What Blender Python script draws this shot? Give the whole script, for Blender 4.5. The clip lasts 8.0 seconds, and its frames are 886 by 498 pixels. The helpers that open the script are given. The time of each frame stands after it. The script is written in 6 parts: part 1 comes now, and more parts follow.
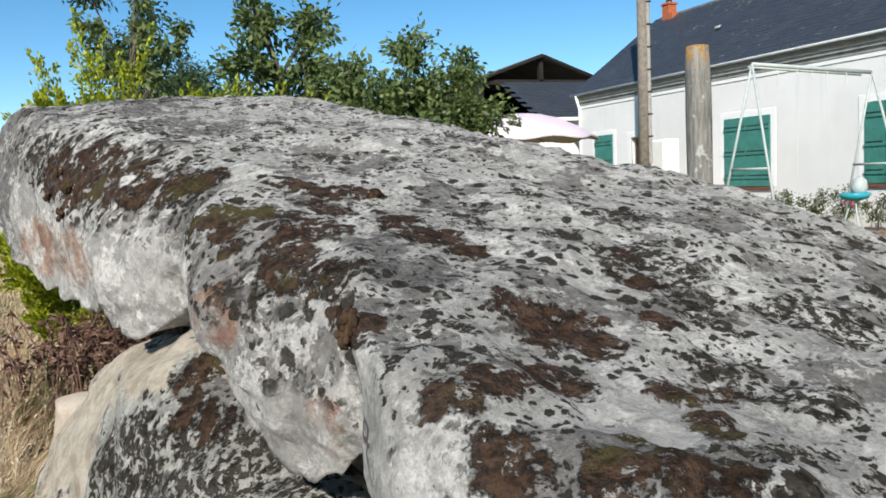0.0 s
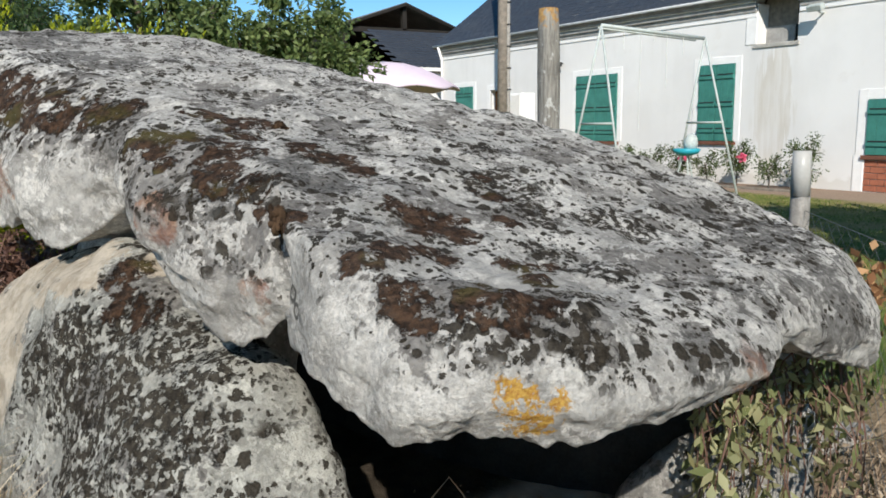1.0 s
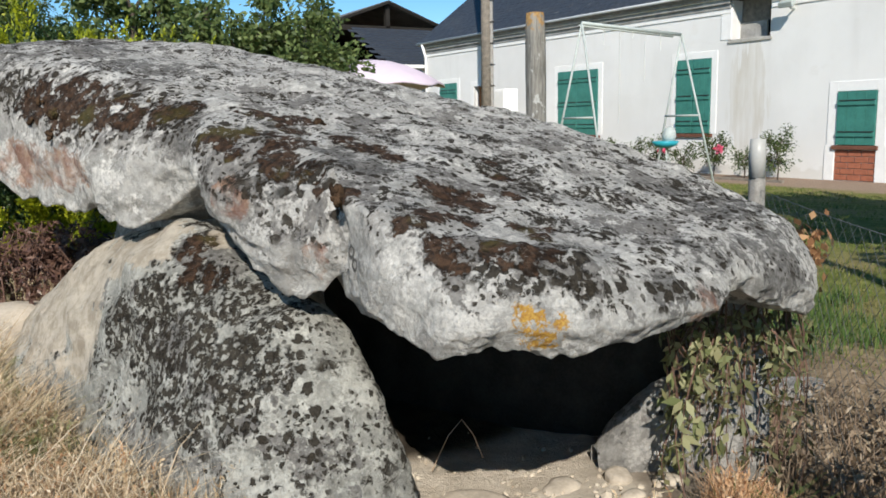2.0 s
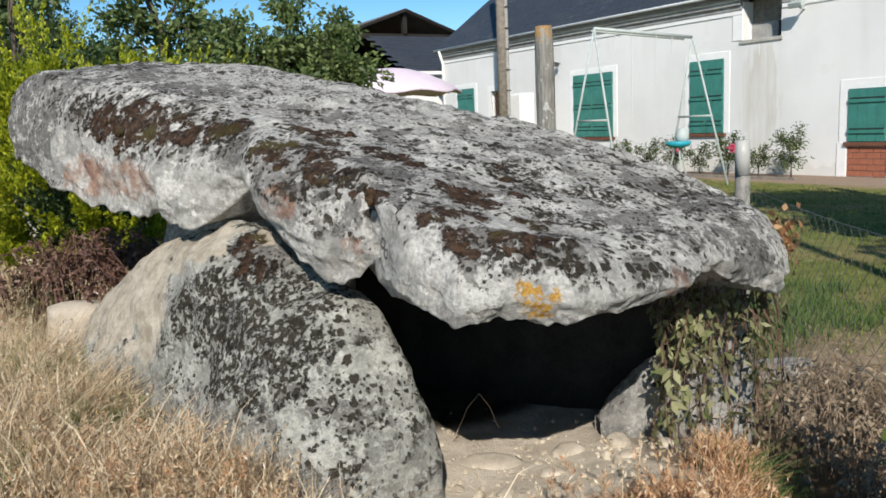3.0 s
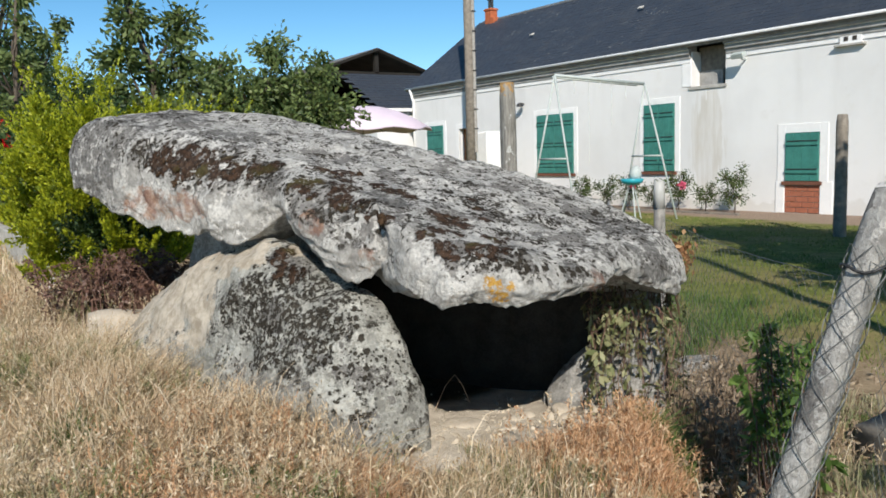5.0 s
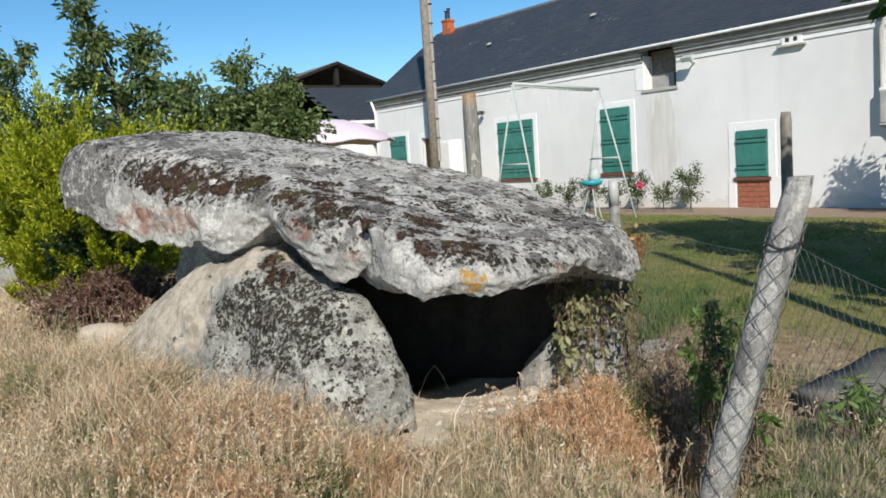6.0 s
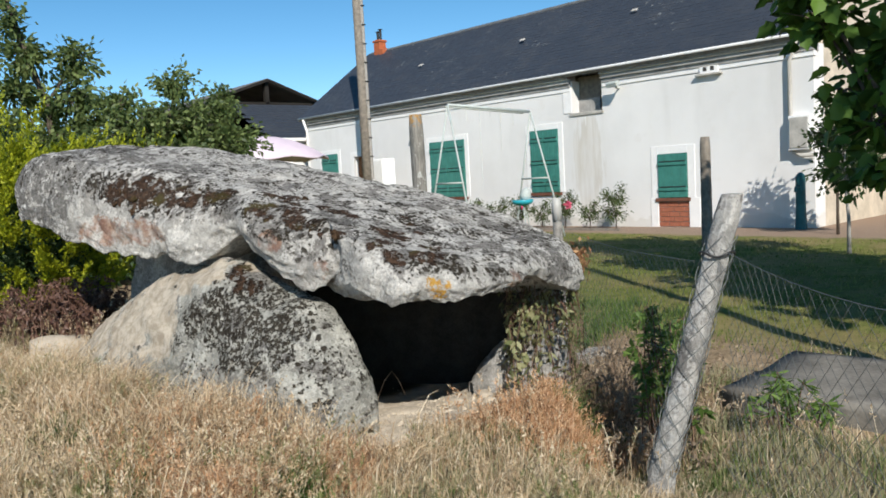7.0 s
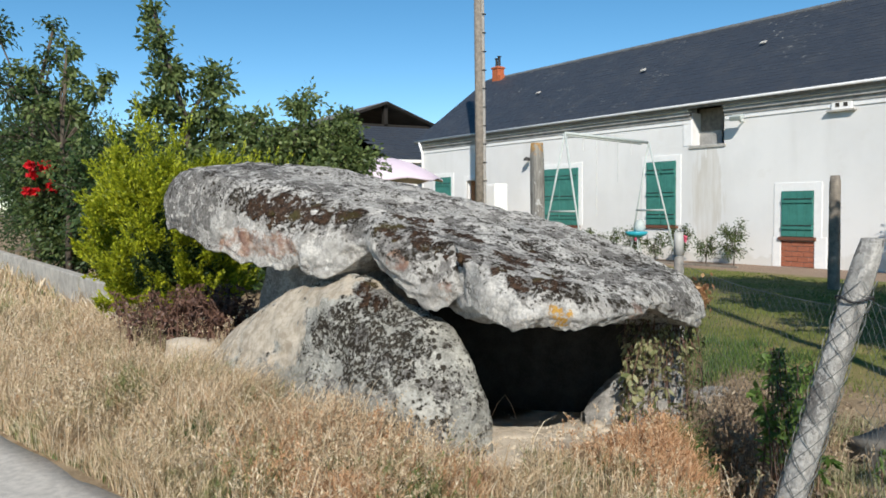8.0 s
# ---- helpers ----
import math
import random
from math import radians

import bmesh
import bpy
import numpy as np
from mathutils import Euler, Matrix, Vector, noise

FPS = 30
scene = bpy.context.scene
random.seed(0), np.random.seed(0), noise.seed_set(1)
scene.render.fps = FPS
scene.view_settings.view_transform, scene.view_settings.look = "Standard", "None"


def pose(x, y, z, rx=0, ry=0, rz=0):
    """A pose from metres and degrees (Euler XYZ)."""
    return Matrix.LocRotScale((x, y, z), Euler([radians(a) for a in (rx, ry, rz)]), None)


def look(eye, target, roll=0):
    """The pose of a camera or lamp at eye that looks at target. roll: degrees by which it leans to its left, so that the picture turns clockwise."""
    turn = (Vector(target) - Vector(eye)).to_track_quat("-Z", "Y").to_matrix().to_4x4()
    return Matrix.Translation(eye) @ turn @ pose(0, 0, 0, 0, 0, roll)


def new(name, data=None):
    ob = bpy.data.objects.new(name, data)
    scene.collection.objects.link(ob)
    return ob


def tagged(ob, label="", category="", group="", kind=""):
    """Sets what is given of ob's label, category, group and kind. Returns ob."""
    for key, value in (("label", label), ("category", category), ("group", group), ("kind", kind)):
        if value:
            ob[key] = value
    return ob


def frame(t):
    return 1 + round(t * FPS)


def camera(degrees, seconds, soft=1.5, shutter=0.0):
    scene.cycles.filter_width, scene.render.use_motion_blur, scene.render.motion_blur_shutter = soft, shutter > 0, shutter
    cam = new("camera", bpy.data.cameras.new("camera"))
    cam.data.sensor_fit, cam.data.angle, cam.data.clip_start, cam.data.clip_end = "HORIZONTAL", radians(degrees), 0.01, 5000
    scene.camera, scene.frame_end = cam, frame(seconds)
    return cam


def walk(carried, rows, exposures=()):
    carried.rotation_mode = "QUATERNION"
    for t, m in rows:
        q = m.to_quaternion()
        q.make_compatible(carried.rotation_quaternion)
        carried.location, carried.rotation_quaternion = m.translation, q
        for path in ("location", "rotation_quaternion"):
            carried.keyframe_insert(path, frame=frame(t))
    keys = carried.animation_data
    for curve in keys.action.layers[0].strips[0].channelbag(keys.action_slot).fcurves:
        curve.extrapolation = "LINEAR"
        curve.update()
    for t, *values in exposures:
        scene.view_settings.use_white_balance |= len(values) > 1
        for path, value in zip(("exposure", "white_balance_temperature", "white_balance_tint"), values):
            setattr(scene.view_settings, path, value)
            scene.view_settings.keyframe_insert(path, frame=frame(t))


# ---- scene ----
cam = camera(58.3, 8.0, soft=1.7)
PATH = [
    (0, (0.42, 0.279, 1.246), (1.07, 2.162, 1.07), -2.4),
    (0.5, (0.293, 0.1, 1.238), (1.207, 1.861, 0.984), -0.8),
    (1, (0.195, -0.084, 1.216), (1.155, 1.642, 0.906), -0.6),
    (1.5, (0.046, -0.267, 1.219), (0.992, 1.464, 0.885), -0.7),
    (1.7, (-0.022, -0.328, 1.212), (0.976, 1.376, 0.892), -1.3),
    (2.8, (-0.257, -0.688, 1.233), (0.706, 1.034, 0.903), -1.9),
    (3, (-0.295, -0.767, 1.238), (0.657, 0.965, 0.93), -2.5),
    (3.5, (-0.457, -0.999, 1.244), (0.521, 0.732, 1.029), -0.9),
    (4, (-0.581, -1.178, 1.254), (0.347, 0.577, 1.006), -1.2),
    (4.5, (-0.698, -1.411, 1.273), (0.272, 0.313, 0.982), -2.4),
    (4.7, (-0.76, -1.484, 1.287), (0.243, 0.226, 1.023), -2.1),
    (5.8, (-1.062, -1.795, 1.286), (0.021, -0.127, 1.073), -2.6),
    (6, (-1.102, -1.864, 1.284), (0.006, -0.212, 1.074), -3.9),
    (6.5, (-1.242, -1.958, 1.273), (0.043, -0.429, 1.165), -1.9),
    (7, (-1.419, -1.98, 1.281), (-0.157, -0.439, 1.107), -3.2),
    (7.5, (-1.539, -1.988, 1.298), (-0.404, -0.347, 1.161), -2.4),
    (8, (-1.551, -2.003, 1.296), (-0.499, -0.305, 1.192), -0.6),
]
walk(cam, [(t, look(eye, target, roll)) for t, eye, target, roll in PATH], [(0, 0.27), (1.0, 0.2), (2.0, 0.15), (8.0, 0.13)])

# ---- light ----
SUN_TO = Vector((0.52, 0.854, 0.0)).normalized() * math.cos(radians(35)) + Vector((0, 0, -math.sin(radians(35))))
world = bpy.data.worlds.new("sky")
scene.world = world
world.use_nodes = True
wn = world.node_tree.nodes
sky = wn.new("ShaderNodeTexSky")
sky.sky_type, sky.sun_disc, sky.sun_elevation, sky.sun_rotation = "NISHITA", False, radians(35), radians(211.3)
sky.air_density, sky.dust_density, sky.ozone_density = 0.62, 0.0, 0.5
wn["Background"].inputs["Strength"].default_value = 0.135
clear = wn.new("ShaderNodeHueSaturation")
clear.inputs["Hue"].default_value, clear.inputs["Saturation"].default_value = 0.488, 1.3
clear.inputs["Value"].default_value = 0.95
world.node_tree.links.new(sky.outputs[0], clear.inputs["Color"])
world.node_tree.links.new(clear.outputs[0], wn["Background"].inputs[0])
sun = new("sun", bpy.data.lights.new("sun", "SUN"))
sun.data.energy, sun.data.angle, sun.data.color = 5.0, radians(0.53), (1.0, 0.945, 0.865)
sun.matrix_world = look((0, 0, 12), Vector((0, 0, 12)) + SUN_TO)


# ---- building helpers ----
def finish(me, material, smooth):
    if material:
        me.materials.append(material)
    if smooth:
        me.polygons.foreach_set("use_smooth", [True] * len(me.polygons))
    me.update()
    return me


def bm_mesh(name, bm, material, smooth=False):
    me = bpy.data.meshes.new(name)
    bmesh.ops.recalc_face_normals(bm, faces=bm.faces[:])
    bm.to_mesh(me)
    bm.free()
    return finish(me, material, smooth)


def np_mesh(name, verts, faces, material, smooth=False):
    """A mesh from numpy arrays; all faces have the same number of corners."""
    verts, faces = np.asarray(verts, float), np.asarray(faces, int)
    me = bpy.data.meshes.new(name)
    n, k = faces.shape
    me.vertices.add(len(verts))
    me.vertices.foreach_set("co", verts.ravel())
    me.loops.add(n * k)
    me.loops.foreach_set("vertex_index", faces.ravel())
    me.polygons.add(n)
    me.polygons.foreach_set("loop_start", np.arange(n) * k)
    me.polygons.foreach_set("loop_total", np.full(n, k))
    me.update(calc_edges=True)
    me.validate()
    return finish(me, material, smooth)


def thing(name, at, label, category, group="", kind="", turn=0.0):
    ob = new(name)
    ob.empty_display_size = 0.1
    ob.matrix_basis = pose(*at, 0, 0, turn)
    return tagged(ob, label, category, group, kind)


def part(name, source, material, parent, label="", smooth=False):
    """One mesh object under a thing or a part, from a bmesh or a finished mesh."""
    me = bm_mesh(name, source, material, smooth) if isinstance(source, bmesh.types.BMesh) else source
    ob = new(name, me)
    ob.parent = parent
    return tagged(ob, label)


def add_box(bm, lo, hi, bevel=0.0):
    c = [(a + b) / 2 for a, b in zip(lo, hi)]
    d = [abs(b - a) for a, b in zip(lo, hi)]
    made = bmesh.ops.create_cube(bm, size=1.0, matrix=Matrix.Translation(c) @ Matrix.Diagonal((*d, 1)))
    if bevel:
        edges = list({e for v in made["verts"] for e in v.link_edges})
        bmesh.ops.bevel(bm, geom=edges, offset=bevel, segments=2, affect="EDGES", profile=0.5)
    return bm


def box(lo, hi, bevel=0.0):
    return add_box(bmesh.new(), lo, hi, bevel)


def add_tube(bm, path, radii, sides=8, caps=True):
    """A tube along points, with a radius at each."""
    rings = []
    for k, p in enumerate(path):
        p = Vector(p)
        a, b = Vector(path[max(k - 1, 0)]), Vector(path[min(k + 1, len(path) - 1)])
        d = (b - a).normalized()
        side = d.cross(Vector((0, 0, 1)) if abs(d.z) < 0.95 else Vector((1, 0, 0))).normalized()
        up = side.cross(d)
        r = radii[k] if hasattr(radii, "__len__") else radii
        rings.append([bm.verts.new(p + (side * math.cos(q) + up * math.sin(q)) * r) for q in np.linspace(0, 2 * math.pi, sides, endpoint=False)])
    for a, b in zip(rings, rings[1:]):
        for i in range(sides):
            bm.faces.new((a[i], a[(i + 1) % sides], b[(i + 1) % sides], b[i]))
    if caps:
        bm.faces.new(rings[0][::-1])
        bm.faces.new(rings[-1])
    return bm


def tube(path, radii, sides=8):
    return add_tube(bmesh.new(), path, radii, sides)


def catmull(keys, count, closed=False):
    """Smooth rows between key rows."""
    keys = np.asarray(keys, float)
    n = len(keys)
    out = []
    for u in np.linspace(0, n if closed else n - 1, count, endpoint=not closed):
        i = int(min(u, n - 1 if closed else n - 2))
        f = u - i
        g = (lambda k: keys[k % n]) if closed else (lambda k: keys[min(max(k, 0), n - 1)])
        p0, p1, p2, p3 = g(i - 1), g(i), g(i + 1), g(i + 2)
        out.append(0.5 * (2 * p1 + (p2 - p0) * f + (2 * p0 - 5 * p1 + 4 * p2 - p3) * f * f + (3 * p1 - p0 - 3 * p2 + p3) * f ** 3))
    return np.array(out)


def roughen(verts, amount, scale, octaves=5, seed=0.0):
    """Uneven stone: verts pushed about by fractal noise in three directions."""
    off = Vector((seed, seed * 1.7, -seed))
    out = np.array(verts)
    for k, v in enumerate(verts):
        p = Vector(v) * scale + off
        n = noise.fractal(p, 0.9, 2.1, octaves)
        w = noise.noise_vector(p * 0.8)
        out[k] += amount * (np.array(w) * 0.7 + n * 0.5 * np.array((0.5, 0.5, 1.0)))
    return out


# ---- materials ----
class Nodes:
    """A short way to write node materials."""

    def __init__(self, name, rough=0.8, spec=0.3):
        self.mat = bpy.data.materials.new(name)
        self.mat.use_nodes = True
        self.tree = self.mat.node_tree
        self.bsdf = self.tree.nodes["Principled BSDF"]
        self.bsdf.inputs["Roughness"].default_value = rough
        self.bsdf.inputs["Specular IOR Level"].default_value = spec
        self.coord = self.tree.nodes.new("ShaderNodeTexCoord").outputs["Object"]

    def put(self, value, socket):
        if isinstance(value, bpy.types.NodeSocket):
            self.tree.links.new(value, socket)
        elif isinstance(value, tuple) and len(value) == 3 and socket.type == "RGBA":
            socket.default_value = (*value, 1)
        else:
            socket.default_value = value

    def noise(self, scale, detail=5.0, rough=0.55, at=None, warp=0.0):
        n = self.tree.nodes.new("ShaderNodeTexNoise")
        self.put(self.coord if at is None else at, n.inputs["Vector"])
        n.inputs["Scale"].default_value, n.inputs["Detail"].default_value = scale, detail
        n.inputs["Roughness"].default_value, n.inputs["Distortion"].default_value = rough, warp
        return n.outputs["Fac"]

    def voronoi(self, scale, feature="F1", out="Distance", at=None):
        n = self.tree.nodes.new("ShaderNodeTexVoronoi")
        n.feature = feature
        self.put(self.coord if at is None else at, n.inputs["Vector"])
        n.inputs["Scale"].default_value = scale
        return n.outputs[out]

    def ramp(self, value, lo, hi, a=0.0, b=1.0):
        n = self.tree.nodes.new("ShaderNodeMapRange")
        n.interpolation_type = "SMOOTHSTEP"
        for k, v in enumerate((value, lo, hi, a, b)):
            self.put(v, n.inputs[k])
        return n.outputs[0]

    def math(self, op, a, b=0.0):
        n = self.tree.nodes.new("ShaderNodeMath")
        n.operation = op
        self.put(a, n.inputs[0])
        self.put(b, n.inputs[1])
        return n.outputs[0]

    def mix(self, fac, a, b, blend="MIX"):
        n = self.tree.nodes.new("ShaderNodeMix")
        n.data_type, n.blend_type = "RGBA", blend
        self.put(fac, n.inputs["Factor"])
        self.put(a, n.inputs[6])
        self.put(b, n.inputs[7])
        return n.outputs[2]

    def stretch(self, x, y, z, at=None):
        n = self.tree.nodes.new("ShaderNodeMapping")
        self.put(self.coord if at is None else at, n.inputs["Vector"])
        n.inputs["Scale"].default_value = (x, y, z)
        return n.outputs[0]

    def axis(self, k):
        n = self.tree.nodes.new("ShaderNodeSeparateXYZ")
        self.put(self.coord, n.inputs[0])
        return n.outputs[k]

    def island(self):
        return self.tree.nodes.new("ShaderNodeNewGeometry").outputs["Random Per Island"]

    def random(self):
        return self.tree.nodes.new("ShaderNodeObjectInfo").outputs["Random"]

    def near(self, centre, radius, wobble=None):
        """1 at a centre, 0 past the radius (a triple for an ellipsoid), with a wobbling edge."""
        m = self.tree.nodes.new("ShaderNodeVectorMath")
        m.operation = "SUBTRACT"
        self.put(self.coord, m.inputs[0])
        m.inputs[1].default_value = centre
        d = self.tree.nodes.new("ShaderNodeVectorMath")
        d.operation = "DIVIDE"
        self.put(m.outputs[0], d.inputs[0])
        d.inputs[1].default_value = radius if isinstance(radius, tuple) else (radius,) * 3
        le = self.tree.nodes.new("ShaderNodeVectorMath")
        le.operation = "LENGTH"
        self.put(d.outputs[0], le.inputs[0])
        dist = le.outputs["Value"]
        if wobble is not None:
            dist = self.math("ADD", dist, wobble)
        return self.ramp(dist, 1.06, 0.86)

    def bump(self, height, strength=0.5, distance=0.01):
        n = self.tree.nodes.new("ShaderNodeBump")
        n.inputs["Strength"].default_value, n.inputs["Distance"].default_value = strength, distance
        self.put(height, n.inputs["Height"])
        self.put(n.outputs[0], self.bsdf.inputs["Normal"])

    def done(self, colour, rough=None):
        self.put(colour, self.bsdf.inputs["Base Color"])
        if rough is not None:
            self.put(rough, self.bsdf.inputs["Roughness"])
        return self.mat


def plain_mat(name, colour, rough=0.7, vary=0.25, scale=6.0, metal=0.0, bump=0.15, spec=0.3):
    """One-coloured surface with grain at two scales."""
    m = Nodes(name, rough, spec)
    m.bsdf.inputs["Metallic"].default_value = metal
    a, b = m.noise(scale, 6, 0.6), m.noise(scale * 9, 4, 0.6)
    f = m.math("ADD", m.math("MULTIPLY", a, 0.65), m.math("MULTIPLY", b, 0.35))
    dark = tuple(c * (1 - vary) for c in colour)
    light = tuple(min(c * (1 + vary), 0.95) for c in colour)
    m.bump(b, bump, 0.004)
    return m.done(m.mix(m.ramp(f, 0.3, 0.7), dark, light))


def leaf_mat(name, dark, light, through_light=0.35, odd=None):
    m = Nodes(name, 0.5, 0.35)
    r = m.island()
    col = m.mix(r, dark, light)
    if odd:
        col = m.mix(m.ramp(m.noise(2.3, 2), 0.55, 0.7), col, odd)
    t = m.tree.nodes.new("ShaderNodeBsdfTranslucent")
    m.put(col, t.inputs[0])
    mixer = m.tree.nodes.new("ShaderNodeMixShader")
    mixer.inputs[0].default_value = through_light
    out = m.tree.nodes["Material Output"]
    m.tree.links.new(m.bsdf.outputs[0], mixer.inputs[1])
    m.tree.links.new(t.outputs[0], mixer.inputs[2])
    m.tree.links.new(mixer.outputs[0], out.inputs[0])
    return m.done(col)


def granite(name, moss=(), rust=(), yellow=(), pale=(), soot=(), sheet=(), cream=(), rings=(), spots=0.5, light=1.0, tint=(1.0, 0.962, 0.885)):
    """Old granite under crusts of grey, white and black lichen; moss, rust, yellow, cream and dark patches lie at their places."""
    m = Nodes(name, 0.93, 0.12)
    warp = m.tree.nodes.new("ShaderNodeTexNoise")
    m.put(m.coord, warp.inputs["Vector"])
    warp.inputs["Scale"].default_value, warp.inputs["Detail"].default_value = 26, 5
    shift = m.tree.nodes.new("ShaderNodeVectorMath")
    shift.operation = "MULTIPLY_ADD"
    m.put(warp.outputs["Color"], shift.inputs[0])
    shift.inputs[1].default_value = (0.035, 0.035, 0.035)
    m.put(m.coord, shift.inputs[2])
    bent = shift.outputs[0]
    big, mid, fine = m.noise(2.2, 6, 0.6), m.noise(14, 9, 0.72), m.noise(150, 5, 0.7)
    speck = m.noise(55, 8, 0.75)
    g = lambda v: tuple(v * light * k for k in tint)
    both = lambda x, y: m.math("MULTIPLY", x, y)
    facing = m.tree.nodes.new("ShaderNodeSeparateXYZ")
    m.put(m.tree.nodes.new("ShaderNodeNewGeometry").outputs["Normal"], facing.inputs[0])
    upward = m.ramp(m.math("ADD", facing.outputs[2], both(m.math("SUBTRACT", big, 0.5), 1.0)), 0.02, 0.42)

    # bare stone: mottled grey with fine grains
    base = m.mix(m.ramp(mid, 0.38, 0.62), g(0.205), g(0.325))
    base = m.mix(m.ramp(speck, 0.53, 0.60, 0, 0.4), base, g(0.42))
    base = m.mix(m.ramp(speck, 0.45, 0.38, 0, 0.4), base, g(0.13))
    # brown-grey crusts with crisp edges and a pale rim
    crust = m.noise(4.6, 10, 0.66, at=bent)
    brown = both(m.ramp(crust, 0.522, 0.534), m.ramp(upward, 0.0, 1.0, 0.35, 1.0))
    base = m.mix(both(brown, 0.8), base, m.mix(m.ramp(speck, 0.4, 0.6), (0.115, 0.105, 0.097), (0.20, 0.188, 0.172)))
    rim = both(m.ramp(crust, 0.492, 0.512), m.math("SUBTRACT", 1.0, m.ramp(crust, 0.522, 0.534)))
    white = both(m.ramp(m.noise(7.2, 11, 0.74, at=bent), 0.524, 0.540), m.ramp(m.noise(1.6, 3), 0.36, 0.54))
    flake = m.ramp(m.noise(34, 8, 0.72, at=bent), 0.57, 0.59)
    white = m.math("MAXIMUM", m.math("MAXIMUM", both(white, 0.85), both(rim, 0.5)), both(flake, 0.32))
    base = m.mix(white, base, m.mix(m.ramp(speck, 0.38, 0.58), g(0.31), g(0.50)))

    wob = m.math("ADD", both(m.math("SUBTRACT", m.noise(11, 10, 0.74, at=bent), 0.5), 3.0), both(m.math("SUBTRACT", speck, 0.5), 0.9))

    def cover(places, w):
        total = None
        for c, r in places:
            k = m.near(c, r, w)
            total = k if total is None else m.math("MAXIMUM", total, k)
        return total

    if cream:
        k = cover(cream, wob)
        base = m.mix(both(k, 0.95), base, m.mix(m.ramp(mid, 0.36, 0.62), (0.37, 0.31, 0.235), (0.58, 0.51, 0.41)))
        upward = both(upward, m.math("SUBTRACT", 1.0, both(k, 0.9)))
    if pale:
        k = cover(pale, wob)
        base = m.mix(both(k, 0.7), base, m.mix(m.ramp(speck, 0.36, 0.60), g(0.30), g(0.50)))
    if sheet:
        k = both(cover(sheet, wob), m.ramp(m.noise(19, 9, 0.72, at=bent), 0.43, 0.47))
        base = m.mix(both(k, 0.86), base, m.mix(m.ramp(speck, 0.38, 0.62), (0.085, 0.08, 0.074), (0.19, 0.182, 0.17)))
    if rust:
        k = both(cover(rust, wob), m.ramp(m.noise(8, 8, 0.72), 0.38, 0.60))
        base = m.mix(both(k, 0.72), base, m.mix(m.ramp(mid, 0.38, 0.62), (0.20, 0.07, 0.04), (0.40, 0.22, 0.12)))

    # round cushions of black lichen, each with its own size
    def dots(scale, at, ragged):
        v = m.tree.nodes.new("ShaderNodeTexVoronoi")
        m.put(at, v.inputs["Vector"])
        v.inputs["Scale"].default_value = scale
        size = m.tree.nodes.new("ShaderNodeSeparateXYZ")
        m.put(v.outputs["Color"], size.inputs[0])
        d = m.math("ADD", v.outputs["Distance"], both(m.math("SUBTRACT", m.noise(scale * 2.4, 6, 0.7), 0.5), ragged))
        d = m.math("SUBTRACT", d, both(size.outputs[0], 0.42))
        return m.ramp(d, 0.075, 0.02)

    where = m.noise(3.1, 5, 0.62)
    lo = 0.64 - 0.26 * spots
    black = both(dots(24, bent, 0.9), m.ramp(where, lo, lo + 0.05))
    black = m.math("MAXIMUM", black, both(dots(52, bent, 1.1), m.ramp(m.noise(5.0, 4), lo - 0.02, lo + 0.06)))
    black = m.math("MAXIMUM", black, both(m.ramp(m.noise(10, 11, 0.76, at=bent), 0.572, 0.585), m.ramp(where, lo - 0.04, lo + 0.06)))
    black = both(black, m.ramp(upward, 0.0, 1.0, 0.06, 1.0))
    col = m.mix(both(black, 0.96), base, m.mix(m.ramp(fine, 0.3, 0.7), (0.015, 0.012, 0.009), (0.052, 0.043, 0.031)))
    height = m.math("ADD", both(mid, 0.9), both(fine, 0.35))
    height = m.math("ADD", height, both(speck, 0.7))
    height = m.math("ADD", height, both(black, 0.5))
    if soot:
        k = both(cover(soot, wob), m.ramp(m.noise(46, 7, 0.66, at=bent), 0.475, 0.495))
        col = m.mix(both(k, 0.95), col, m.mix(m.ramp(speck, 0.38, 0.6), (0.015, 0.012, 0.009), (0.056, 0.046, 0.033)))
        height = m.math("ADD", height, both(k, 0.6))
    if rings:
        for c, r in rings:
            k = both(m.near(c, r, both(wob, 0.3)), m.math("SUBTRACT", 1.0, m.near(c, r * 0.55, both(wob, 0.3))))
            col = m.mix(both(k, 0.85), col, (0.06, 0.058, 0.052))
    if moss:
        ragged = m.math("ADD", wob, both(m.math("SUBTRACT", m.noise(17, 6, 0.6), 0.5), 2.6))
        k = both(cover([(c, r * 1.12) for c, r in moss], ragged), m.ramp(m.noise(28, 8, 0.75, at=bent), 0.425, 0.44))
        tone = m.mix(m.ramp(m.noise(42, 8, 0.7), 0.38, 0.62), (0.020, 0.012, 0.008), (0.092, 0.052, 0.031))
        tone = m.mix(m.ramp(m.noise(4.3, 3), 0.56, 0.66, 0, 0.7), tone, (0.085, 0.074, 0.020))
        col = m.mix(both(k, 0.97), col, tone)
        height = m.math("ADD", height, both(k, m.math("ADD", 0.9, m.noise(130, 3))))
    if yellow:
        k = both(cover(yellow, wob), m.ramp(m.noise(45, 7, 0.7), 0.44, 0.50))
        col = m.mix(both(k, 0.9), col, m.mix(m.ramp(fine, 0.35, 0.65), (0.40, 0.17, 0.012), (0.60, 0.36, 0.05)))
    m.bump(height, 0.9, 0.016)
    return m.done(col)


